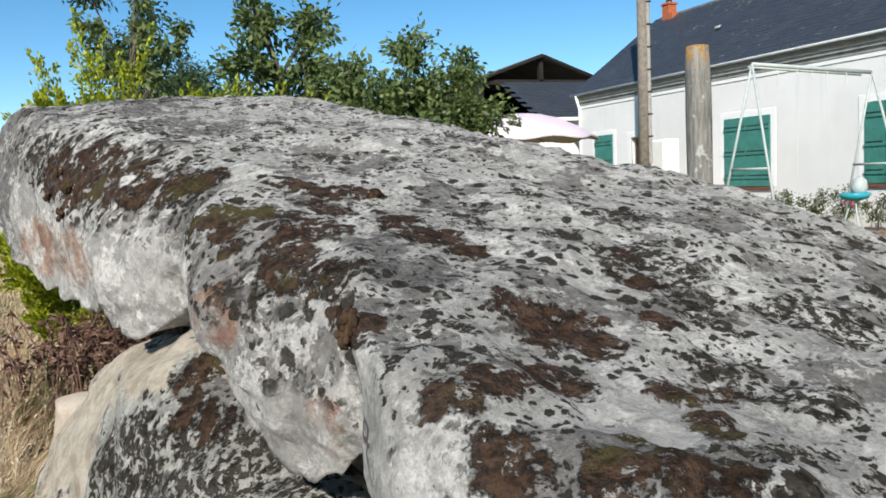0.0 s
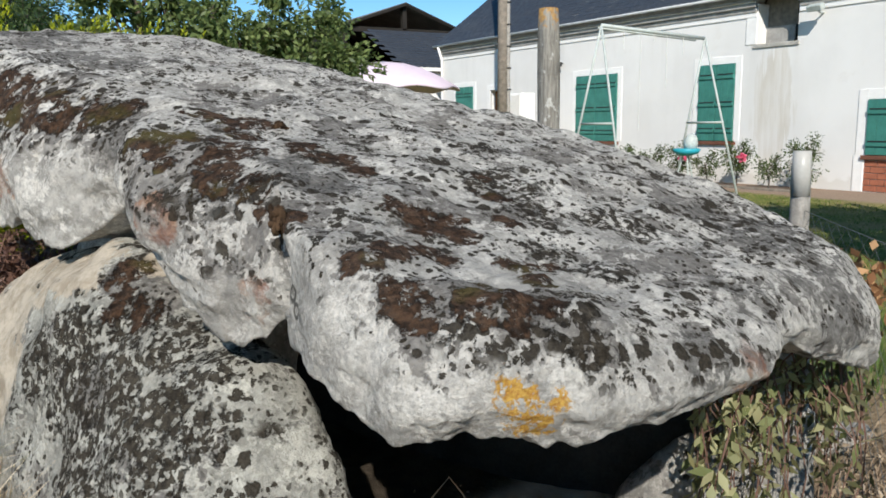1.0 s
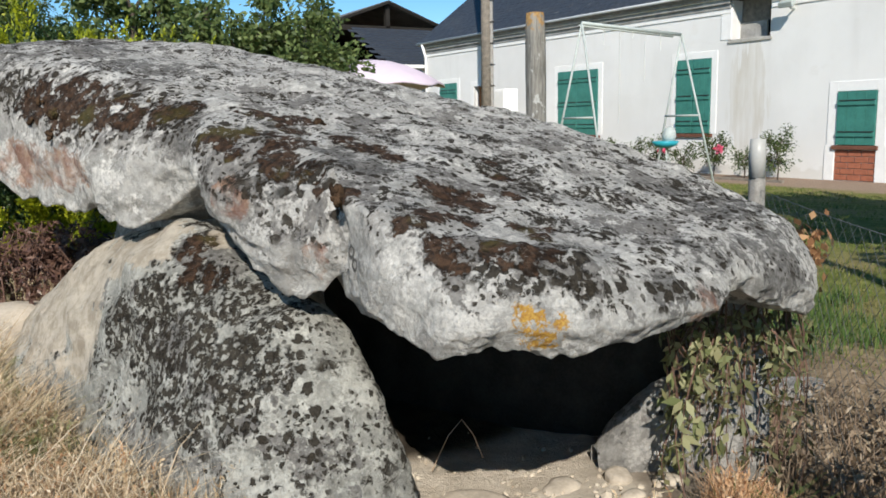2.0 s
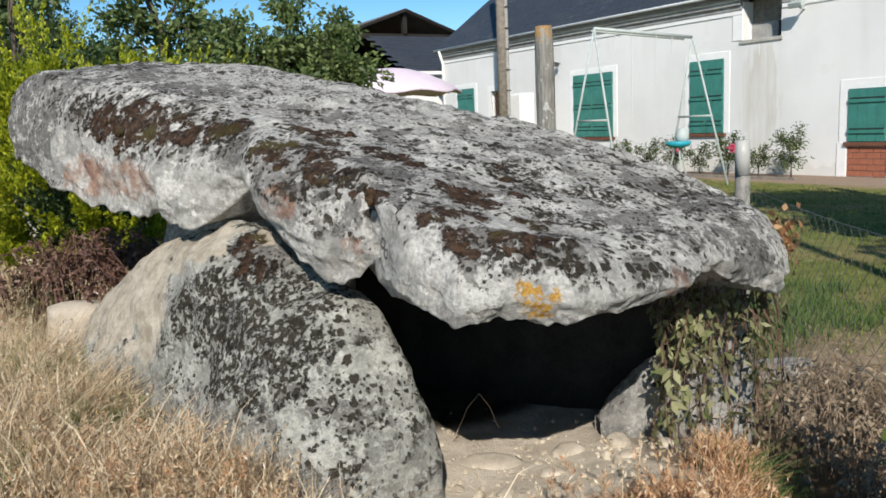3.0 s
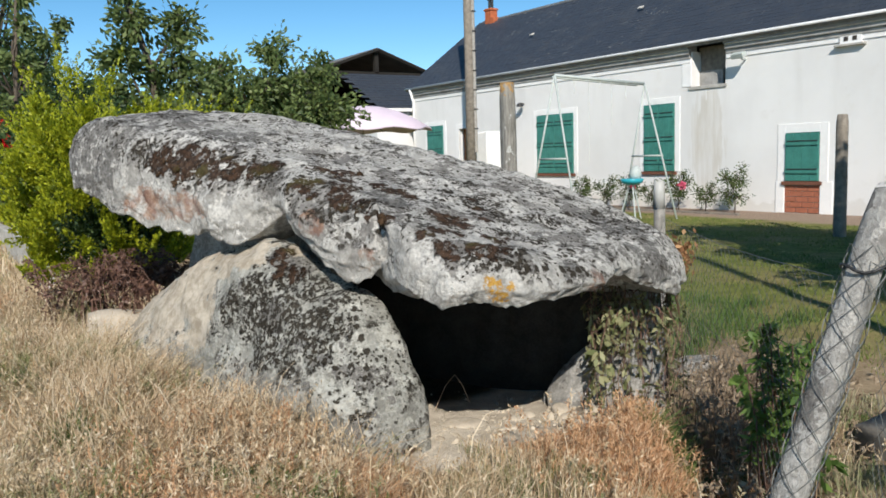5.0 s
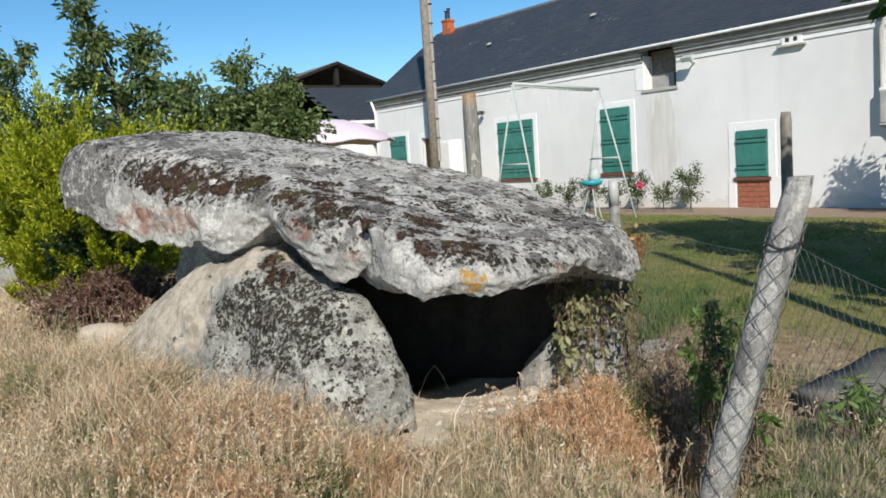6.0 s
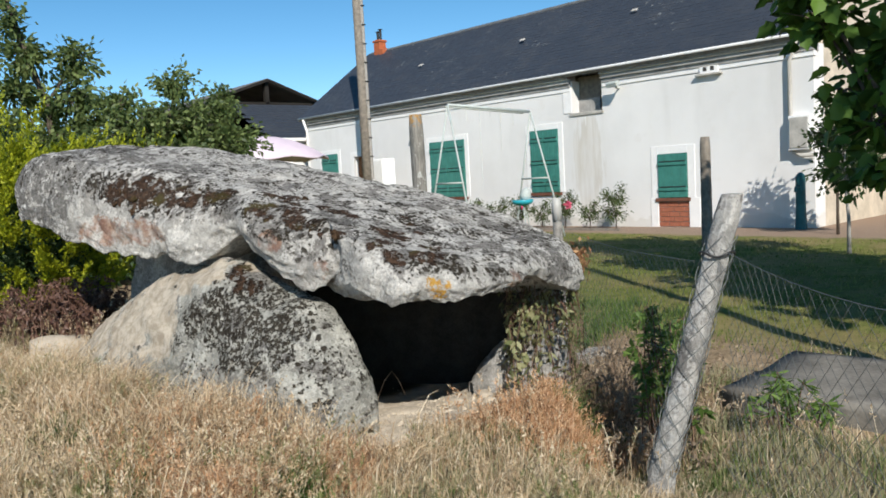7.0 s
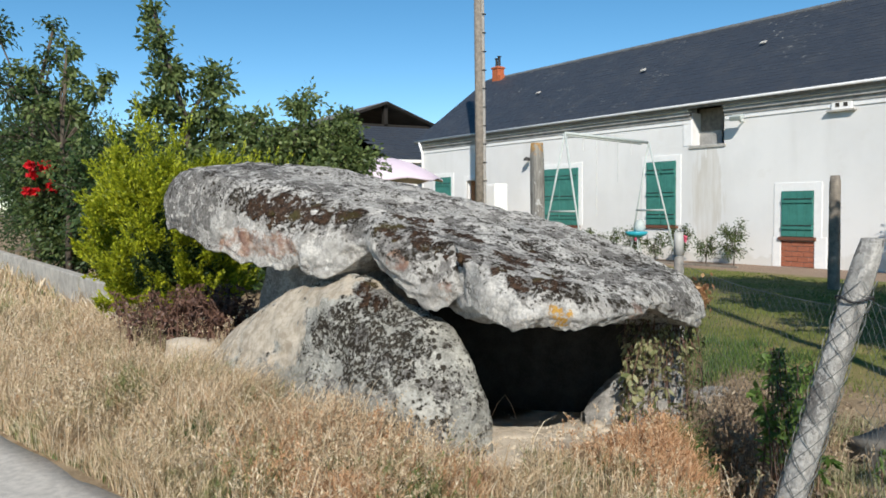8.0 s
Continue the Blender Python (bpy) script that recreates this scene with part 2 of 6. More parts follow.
M_BARK = plain_mat("bark", (0.10, 0.08, 0.06), 0.9, 0.4, 12)
M_OLD_WOOD = plain_mat("weathered_wood", (0.22, 0.19, 0.155), 0.85, 0.35, 10)
M_GREY_WOOD = plain_mat("grey_wood", (0.33, 0.31, 0.28), 0.85, 0.3, 14)
M_WHITE_METAL = plain_mat("worn_white_paint", (0.44, 0.48, 0.455), 0.5, 0.15, 20)
M_DARK_METAL = plain_mat("dark_iron", (0.03, 0.03, 0.03), 0.5, 0.3, 20)
M_WIRE = plain_mat("dull_galvanised_wire", (0.15, 0.155, 0.145), 0.6, 0.3, 20, 0.3)
M_SHUTTER = plain_mat("green_shutter_paint", (0.050, 0.205, 0.170), 0.55, 0.18, 5)
M_TRIM = plain_mat("white_trim_paint", (0.86, 0.85, 0.83), 0.7, 0.05, 4)
M_ZINC = plain_mat("pale_zinc", (0.60, 0.61, 0.61), 0.5, 0.12, 5)
M_RIDGE = plain_mat("weathered_ridge_tile", (0.13, 0.135, 0.14), 0.8, 0.3, 4)
M_CORNICE = plain_mat("grey_cornice", (0.44, 0.42, 0.38), 0.85, 0.22, 5)
M_CORNICE_OLD = plain_mat("weathered_grey_cornice", (0.33, 0.32, 0.30), 0.9, 0.3, 5)
M_BRICK = plain_mat("red_brick", (0.36, 0.13, 0.075), 0.88, 0.25, 14)
M_MORTAR = plain_mat("mortar", (0.45, 0.41, 0.36), 0.95, 0.2, 30)
M_ORANGE_BRICK = plain_mat("chimney_brick", (0.42, 0.12, 0.05), 0.85, 0.25, 12)
# near-black fill that puts the shade of closed interiors into the colour
M_DARK = plain_mat("interior_shade", (0.05, 0.045, 0.04), 0.9, 0.3, 6)
M_CREAM = plain_mat("cream_render", (0.55, 0.48, 0.38), 0.9, 0.2, 3)
M_BROWN_DOOR = plain_mat("brown_door_wood", (0.22, 0.09, 0.03), 0.6, 0.25, 8)


def render_mat():
    """Off-white lime render with faint weathering."""
    m = Nodes("white_lime_render", 0.9, 0.2)
    big, mid, fine = m.noise(0.45, 5, 0.6), m.noise(2.2, 7, 0.62), m.noise(60, 4)
    streak = m.noise(1.0, 4, 0.5, at=m.stretch(1, 1.4, 0.35))
    col = m.mix(m.ramp(big, 0.35, 0.65), (0.735, 0.725, 0.705), (0.805, 0.795, 0.775))
    col = m.mix(m.ramp(streak, 0.50, 0.78, 0, 0.16), col, (0.64, 0.62, 0.58))
    col = m.mix(m.ramp(mid, 0.58, 0.72, 0, 0.25), col, (0.66, 0.63, 0.58))
    run = m.noise(3.0, 6, 0.65, at=m.stretch(1, 2.2, 0.22))
    stain = m.near((0.0, 5.12, 1.5), (0.8, 0.44, 1.35), m.math("MULTIPLY", m.math("SUBTRACT", run, 0.5), 2.0))
    col = m.mix(m.math("MULTIPLY", stain, m.ramp(run, 0.30, 0.72, 0.15, 0.75)), col, (0.55, 0.50, 0.42))
    drips = m.math("MULTIPLY", m.ramp(m.noise(1.3, 4, 0.5, at=m.stretch(1, 1.6, 0.2)), 0.52, 0.74), m.ramp(m.axis(2), 0.9, 3.1))
    col = m.mix(m.math("MULTIPLY", drips, 0.25), col, (0.52, 0.50, 0.46))
    low = m.near((0.0, 8.0, -0.15), (3.0, 30.0, 0.42), m.math("MULTIPLY", m.math("SUBTRACT", m.noise(3, 6), 0.5), 1.4))
    col = m.mix(m.math("MULTIPLY", low, 0.3), col, (0.50, 0.46, 0.39))
    m.bump(m.math("ADD", fine, m.math("MULTIPLY", mid, 1.5)), 0.3, 0.006)
    return m.done(col)


def slate_mat():
    m = Nodes("blue_grey_slate", 0.55, 0.4)
    r, a = m.random(), m.noise(1.4, 5)
    cell = m.voronoi(5.5, out="Color", at=m.stretch(1, 0.9, 1.6))
    col = m.mix(m.noise(9, 4, 0.7), (0.026, 0.032, 0.043), (0.050, 0.058, 0.072))
    col = m.mix(0.3, col, m.mix(cell, (0.028, 0.034, 0.045), (0.055, 0.062, 0.075)))
    col = m.mix(m.ramp(a, 0.45, 0.7, 0, 0.5), col, (0.062, 0.066, 0.072))
    lich = m.math("MULTIPLY", m.ramp(m.noise(6, 9, 0.78), 0.59, 0.62), m.ramp(m.noise(0.55, 3), 0.50, 0.58))
    col = m.mix(m.math("MULTIPLY", lich, 0.6), col, (0.30, 0.30, 0.28))
    return m.done(col, m.ramp(m.noise(8, 3), 0.3, 0.7, 0.45, 0.65))


def ground_mat():
    """Dry verge, sandy hollow, lawn, worn path and gravel strip, each in its own area."""
    m = Nodes("ground", 0.95, 0.1)
    big, mid, fine = m.noise(0.8, 6, 0.6), m.noise(6, 8, 0.65), m.noise(60, 5, 0.65)
    soil = m.mix(m.ramp(mid, 0.35, 0.65), (0.17, 0.115, 0.066), (0.34, 0.25, 0.155))
    soil = m.mix(m.ramp(fine, 0.35, 0.7, 0, 0.6), soil, (0.40, 0.32, 0.21))
    wob = m.math("MULTIPLY", m.math("SUBTRACT", m.noise(2.2, 6, 0.6), 0.5), 0.9)
    lawn = m.mix(m.ramp(mid, 0.3, 0.7), (0.095, 0.115, 0.028), (0.20, 0.21, 0.06))
    lawn = m.mix(m.ramp(big, 0.42, 0.6, 0, 0.75), lawn, (0.26, 0.205, 0.095))
    on_lawn = m.ramp(m.math("ADD", m.axis(0), m.math("MULTIPLY", wob, 0.8)), 3.6, 4.3)
    col = m.mix(on_lawn, soil, lawn)
    path = m.ramp(m.math("ADD", m.axis(0), wob), 11.2, 11.7)
    col = m.mix(path, col, m.mix(m.ramp(fine, 0.3, 0.7), (0.24, 0.17, 0.125), (0.36, 0.27, 0.20)))
    hollow = m.near((1.45, 1.55, 0.0), (0.85, 0.72, 0.6), wob)
    sand = m.mix(m.ramp(mid, 0.35, 0.65), (0.50, 0.43, 0.34), (0.70, 0.62, 0.51))
    sand = m.mix(m.ramp(m.noise(25, 5), 0.55, 0.7, 0, 0.6), sand, (0.55, 0.50, 0.41))
    col = m.mix(hollow, col, sand)
    # chamber floor: soil darkened to hold the shade under the capstone
    chamber_shade = m.near((1.35, 2.9, 0.0), (0.85, 0.85, 0.6), m.math("MULTIPLY", wob, 0.4))
    col = m.mix(chamber_shade, col, m.mix(m.ramp(mid, 0.35, 0.65), (0.035, 0.028, 0.02), (0.075, 0.06, 0.045)))
    # darker brown soil that also carries the shade lying in the ditch
    ditch = m.near((2.35, 1.25, -0.1), (0.75, 0.8, 0.5), wob)
    col = m.mix(m.math("MULTIPLY", ditch, 0.7), col, (0.085, 0.058, 0.038))
    m.bump(m.math("ADD", mid, m.math("MULTIPLY", fine, 0.6)), 0.8, 0.02)
    return m.done(col)


M_RENDER, M_SLATE, M_GROUND = render_mat(), slate_mat(), ground_mat()
M_ROAD = plain_mat("pale_asphalt", (0.50, 0.465, 0.41), 0.95, 0.22, 25, bump=0.5)
M_PALE_CONCRETE = plain_mat("pale_weathered_concrete", (0.40, 0.375, 0.33), 0.92, 0.3, 5, bump=0.6)
M_CONCRETE = plain_mat("old_concrete", (0.19, 0.175, 0.15), 0.92, 0.4, 5, bump=0.6)

# ---- ground and road ----
def ground_height(x, y):
    """Nearly level yard, with a shallow ditch beside the tomb and soft bumps."""
    ax, ay, bx, by = 1.45, 0.2, 3.3, 2.35
    u = np.clip(((x - ax) * (bx - ax) + (y - ay) * (by - ay)) / ((bx - ax) ** 2 + (by - ay) ** 2), 0, 1)
    d = np.hypot(x - ax - u * (bx - ax), y - ay - u * (by - ay))
    ditch = -0.28 * np.exp(-(d / 0.27) ** 2)
    e = np.clip((x - 2.34) * 0.1 - (y - 0.35) * 0.99, 0, 2.4)
    ditch = np.minimum(ditch, -0.15 * np.exp(-(np.hypot(x - 2.34 - 0.1 * e, y - 0.35 + 0.99 * e) / 0.22) ** 2))
    mound = 0.10 * np.exp(-((x - 1.55) ** 2 / 0.20 + (y - 0.85) ** 2 / 0.15))
    entry = -0.08 * np.exp(-((x - 1.5) ** 2 + (y - 2.1) ** 2) / 0.5)
    bumps = 0.018 * np.sin(x * 3.1 + 1.3 * np.sin(y * 2.3)) * np.cos(y * 2.7 + 0.6)
    near = np.exp(-((x - 1) ** 2 + (y - 1) ** 2) / 120)
    return (ditch + mound + entry + bumps) * near


def graded(lo, hi, mid0, mid1, fine, coarse):
    a = np.arange(mid0, mid1, fine)
    left = mid0 - np.cumsum(coarse)
    right = mid1 + np.cumsum(coarse)
    return np.concatenate([[lo], left[::-1][left[::-1] > lo], a, right[right < hi], [hi]])


steps = 0.08 * 1.22 ** np.arange(1, 42)
gx, gy = graded(-900, 900, -2.2, 4.2, 0.07, steps), graded(-900, 900, -2.2, 4.8, 0.07, steps)
GX, GY = np.meshgrid(gx, gy)
GV = np.stack([GX, GY, ground_height(GX, GY)], -1).reshape(-1, 3)
w = len(gx)
q = (np.arange(len(gy) - 1)[:, None] * w + np.arange(w - 1)[None]).ravel()
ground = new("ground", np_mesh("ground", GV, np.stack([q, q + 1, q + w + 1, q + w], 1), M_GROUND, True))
tagged(ground, "dry sandy verge passing into a patchy green lawn", "ground", kind="structure")

# the lane's edge runs along the verge
rb = bmesh.new()
lane = [(-0.45, -9.0), (-0.50, -2.2), (-0.62, 0.3), (-1.00, 1.9), (-1.36, 3.25), (-1.9, 6.0), (-2.6, 12.0), (-4.2, 40.0)]
edge = catmull([(x, y) for x, y in lane], 80)
prev = None
for k, (x, y) in enumerate(edge):
    wob = 0.05 * noise.noise(Vector((y * 2.1, 0, 0)))
    row = [rb.verts.new((x + wob, y, 0.016)), rb.verts.new((x - 0.15, y, 0.026)), rb.verts.new((x - 4.0, y, 0.05)), rb.verts.new((x - 4.3, y, -0.1))]
    row.insert(0, rb.verts.new((x + wob + 0.03, y, -0.06)))
    if prev:
        for a, b in zip(range(4), range(1, 5)):
            rb.faces.new((prev[a], prev[b], row[b], row[a]))
    prev = row
road = new("road", bm_mesh("road", rb, M_ROAD, True))
tagged(road, "pale worn asphalt lane beside the dry verge", "road", kind="structure")


# ---- the tomb ----
CAP_MID = np.array((1.0, 2.5))


def cap_top(x, y):
    X, Y = x - 1.0, y - 2.5
    return 1.345 - 0.026 * X + 0.252 * Y - 0.026 * X * X + 0.037 * X * Y - 0.025 * Y * Y


# rim of the capstone: x, y and the height of its lower edge
CAP_RIM = [
    (-0.20, 3.90, 1.18), (-0.17, 3.62, 1.13), (-0.09, 3.38, 1.06), (-0.02, 3.20, 1.00), (0.04, 3.08, 0.95), (0.17, 2.76, 0.93), (0.235, 2.60, 0.945), (0.275, 2.47, 0.90),
    (0.34, 2.36, 0.90), (0.44, 2.24, 0.97), (0.50, 2.12, 1.05), (0.465, 1.99, 1.02), (0.475, 1.86, 0.93), (0.53, 1.70, 0.82), (0.60, 1.57, 0.755), (0.655, 1.50, 0.78),
    (0.71, 1.44, 0.86), (0.665, 1.34, 0.84), (0.64, 1.20, 0.775), (0.67, 1.08, 0.715), (0.72, 0.99, 0.695), (0.80, 0.92, 0.71), (0.95, 0.87, 0.70), (1.15, 0.86, 0.705),
    (1.34, 0.88, 0.715), (1.48, 0.93, 0.735), (1.60, 1.00, 0.745)]
CAP_RIM += [
    (1.76, 1.03, 0.70), (1.95, 1.05, 0.635), (2.14, 1.12, 0.585), (2.29, 1.26, 0.60), (2.28, 1.50, 0.66), (2.16, 1.88, 0.70), (1.92, 2.40, 0.80), (1.52, 3.05, 0.92),
    (1.02, 3.78, 1.05), (0.52, 4.30, 1.14), (0.08, 4.28, 1.17), (-0.15, 4.10, 1.18)]


def broken(verts, centre):
    """Chipped faces on the lower flank: tilted layers that step in and out, and sharp creases."""
    out = np.array(verts)
    for k, v in enumerate(verts):
        p = Vector(v)
        outward = np.array((v[0] - centre[0], v[1] - centre[1], 0.0))
        reach = np.linalg.norm(outward) + 1e-6
        outward /= reach
        low = min(max((cap_top(v[0], v[1]) - v[2] - 0.05) / 0.12, 0.0), 1.0)
        layer = v[2] * 17 + v[0] * 3.5 - v[1] * 4.0 + 2.2 * noise.noise(p * 2.6)
        step = abs((layer % 1.0) - 0.5) * 2 - 0.5
        patch = min(max(noise.noise(p * 3.3 + Vector((7, 2, 1))) * 2.2 + 0.35, 0.0), 1.0)
        crease = abs(noise.noise(p * 5.5)) - 0.22
        cells = noise.voronoi(p * 6.5)[0]
        chip = (cells[1] - cells[0]) - 0.3
        out[k] += outward * low * (0.017 * step * patch + 0.03 * crease + 0.022 * chip)
        out[k, 2] += 0.010 * crease + 0.004 * chip - 0.012 * low * chip
    return out


def capstone_mesh(material):
    rim = catmull(CAP_RIM, 860, closed=True)
    for k, (x, y, z) in enumerate(rim):
        rim[k, 2] = z - 0.008 + 0.016 * noise.noise(Vector((x * 8, y * 8, 3))) + 0.012 * noise.noise(Vector((x * 23, y * 23, 9)))
    n = len(rim)
    rings = []
    reach = np.hypot(rim[:, 0] - CAP_MID[0], rim[:, 1] - CAP_MID[1])
    edge_top = cap_top(rim[:, 0], rim[:, 1])
    thick = edge_top - rim[:, 2]
    shoulder = np.clip(thick * 0.70, 0.07, 0.36)
    wide = np.clip(thick * 0.75, 0.12, 0.26)
    out = 0.03 / reach
    at = lambda rho: (CAP_MID[0] + rho * (rim[:, 0] - CAP_MID[0]), CAP_MID[1] + rho * (rim[:, 1] - CAP_MID[1]))
    for rho in np.concatenate([np.linspace(0.001, 0.80, 50), np.linspace(0.812, 0.999, 40)]):
        x, y = at(rho * (1 + out * rho ** 6))
        soft = np.clip(1 - reach * (1 - rho) / wide, 0, 1)
        rings.append(np.stack([x, y, cap_top(x, y) - shoulder * (1 - np.sqrt(np.clip(1 - soft ** 2.3, 0, 1)))], 1))
    # the flank leans in to a sharp lower edge
    for u in np.linspace(0.08, 1.0, 14):
        x, y = at(1.0 + out * (1 - u) ** 1.3)
        rings.append(np.stack([x, y, (edge_top - shoulder) * (1 - u) + rim[:, 2] * u], 1))
    for rho in np.concatenate([np.linspace(0.985, 0.84, 16), np.linspace(0.80, 0.001, 14)]):
        x, y = at(rho)
        lift = np.clip(reach * (1 - rho), 0, 0.12) * 0.25
        rings.append(np.stack([x, y, np.minimum(rim[:, 2] * rho + (cap_top(x, y) - 0.46) * (1 - rho) + lift, cap_top(x, y) - 0.06)], 1))
    v = np.concatenate(rings)
    v = roughen(v, 0.032, 1.9, 4, 3.0)
    v = roughen(v, 0.022, 6.0, 5, 11.0)
    v = broken(v, CAP_MID)
    v = roughen(v, 0.011, 24.0, 4, 21.0)
    r = len(rings)
    a = (np.arange(r - 1)[:, None] * n + np.arange(n)[None]).ravel()
    b = (np.arange(r - 1)[:, None] * n + (np.arange(n)[None] + 1) % n).ravel()
    faces = np.stack([a, b, b + n, a + n], 1)
    return np_mesh("capstone", v, faces, material, True)


# moss on the far lobe, the middle lobe and the near lobe, then lichen and darker grey patches: centre and radius
CAP_MOSS = [
    ((0.12, 2.91, 1.32), 0.083), ((0.21, 2.76, 1.31), 0.10), ((0.29, 2.58, 1.27), 0.09), ((0.37, 2.45, 1.25), 0.075), ((0.37, 2.54, 1.31), 0.046), ((0.45, 2.36, 1.25), 0.06),
    ((0.52, 2.3, 1.26), 0.047), ((0.54, 1.94, 1.18), 0.064), ((0.59, 1.93, 1.2), 0.037), ((0.53, 1.84, 1.13), 0.024), ((0.7, 2.13, 1.25), 0.05), ((0.79, 2.08, 1.22), 0.066)]
CAP_MOSS += [
    ((0.68, 1.81, 1.16), 0.06), ((0.74, 1.94, 1.19), 0.05), ((0.62, 1.71, 1.11), 0.054), ((0.67, 1.61, 1.08), 0.042), ((0.67, 1.54, 1.03), 0.022), ((0.68, 1.37, 1.05), 0.028), ((0.86, 1.82, 1.17), 0.04),
    ((0.91, 1.73, 1.13), 0.055), ((0.94, 1.67, 1.11), 0.04), ((0.93, 1.41, 1.04), 0.042), ((0.98, 1.36, 1.01), 0.062), ((1.01, 1.31, 0.99), 0.045), ((0.76, 1.16, 1.0), 0.05)]
CAP_MOSS += [
    ((0.87, 1.22, 0.98), 0.052), ((0.71, 1.16, 0.98), 0.025), ((0.75, 1.05, 0.94), 0.044), ((0.76, 1.02, 0.91), 0.032), ((0.85, 0.98, 0.94), 0.04), ((0.91, 0.97, 0.94), 0.056), ((1.13, 1.17, 0.93), 0.034),
    ((1.05, 1.15, 0.95), 0.03), ((0.88, 0.94, 0.9), 0.032), ((0.97, 0.95, 0.92), 0.032), ((1.03, 1.06, 0.94), 0.036), ((1.25, 1.62, 1.08), 0.027), ((1.21, 1.51, 1.04), 0.032), ((1.15, 1.36, 1.0), 0.027)]
M_CAP = granite("lichened_granite_cap", moss=CAP_MOSS, spots=0.8, light=1.42,
                soot=[((1.0, 0.94, 0.92), 0.065), ((1.01, 0.89, 0.85), 0.045), ((1.25, 1.12, 0.92), 0.062), ((1.18, 1.22, 0.96), 0.056), ((1.27, 1.58, 1.07), 0.1), ((1.26, 1.41, 1.01), 0.07),
                      ((1.48, 1.35, 0.98), 0.097), ((1.37, 1.84, 1.15), 0.093), ((0.88, 1.77, 1.15), 0.066), ((0.68, 1.6, 1.09), 0.059), ((0.5, 2.3, 1.25), 0.078), ((0.05, 3.1, 1.36), 0.09)],
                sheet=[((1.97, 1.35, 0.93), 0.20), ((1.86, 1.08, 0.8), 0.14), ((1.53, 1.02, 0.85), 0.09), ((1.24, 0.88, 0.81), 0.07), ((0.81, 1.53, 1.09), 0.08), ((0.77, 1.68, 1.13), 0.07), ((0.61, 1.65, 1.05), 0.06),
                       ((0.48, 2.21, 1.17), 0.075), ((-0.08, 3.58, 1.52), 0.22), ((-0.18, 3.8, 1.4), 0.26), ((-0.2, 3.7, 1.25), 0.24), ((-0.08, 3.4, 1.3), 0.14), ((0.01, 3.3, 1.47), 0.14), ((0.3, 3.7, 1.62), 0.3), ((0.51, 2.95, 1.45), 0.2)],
                rust=[((0.06, 3.02, 1.08), (0.2, 0.26, 0.09)), ((0.17, 2.76, 1.08), (0.16, 0.24, 0.075)), ((0.49, 1.79, 1.02), 0.054), ((0.52, 1.74, 0.99), 0.045), ((0.65, 1.52, 0.88), 0.043), ((0.64, 1.53, 0.84), 0.04), ((1.36, 0.9, 0.76), 0.06)],
                yellow=[((0.85, 0.90, 0.81), 0.035), ((0.88, 0.89, 0.78), 0.042), ((0.9, 0.89, 0.745), 0.036), ((0.93, 0.88, 0.79), 0.026), ((0.97, 0.88, 0.77), 0.012)],
                pale=[((0.63, 1.62, 1.06), 0.036), ((0.69, 1.11, 0.9), 0.052), ((0.69, 1.07, 0.84), 0.066), ((0.72, 0.99, 0.79), 0.06), ((0.8, 0.94, 0.85), 0.066), ((0.9, 1.13, 0.95), 0.05),
                      ((0.94, 0.89, 0.81), 0.045), ((1.32, 0.9, 0.83), 0.053), ((1.05, 0.87, 0.79), 0.041), ((1.02, 1.24, 0.97), 0.05)],
                rings=[((0.6, 1.64, 1.03), 0.018), ((0.66, 1.33, 0.905), 0.02), ((0.66, 1.31, 0.875), 0.019)])
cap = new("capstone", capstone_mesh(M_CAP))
tagged(cap, "huge tilted granite capstone crusted with grey lichen and brown moss", "boulder", "stones of the tomb")
M_MOSS = Nodes("brown_moss", 0.95, 0.1)
M_MOSS.bump(M_MOSS.noise(160, 4, 0.7), 0.8, 0.006)
M_MOSS = M_MOSS.done(M_MOSS.mix(M_MOSS.ramp(M_MOSS.noise(3.3, 3), 0.55, 0.72, 0, 0.6), M_MOSS.mix(M_MOSS.island(), (0.022, 0.014, 0.009), (0.085, 0.052, 0.030)), (0.075, 0.068, 0.022)))


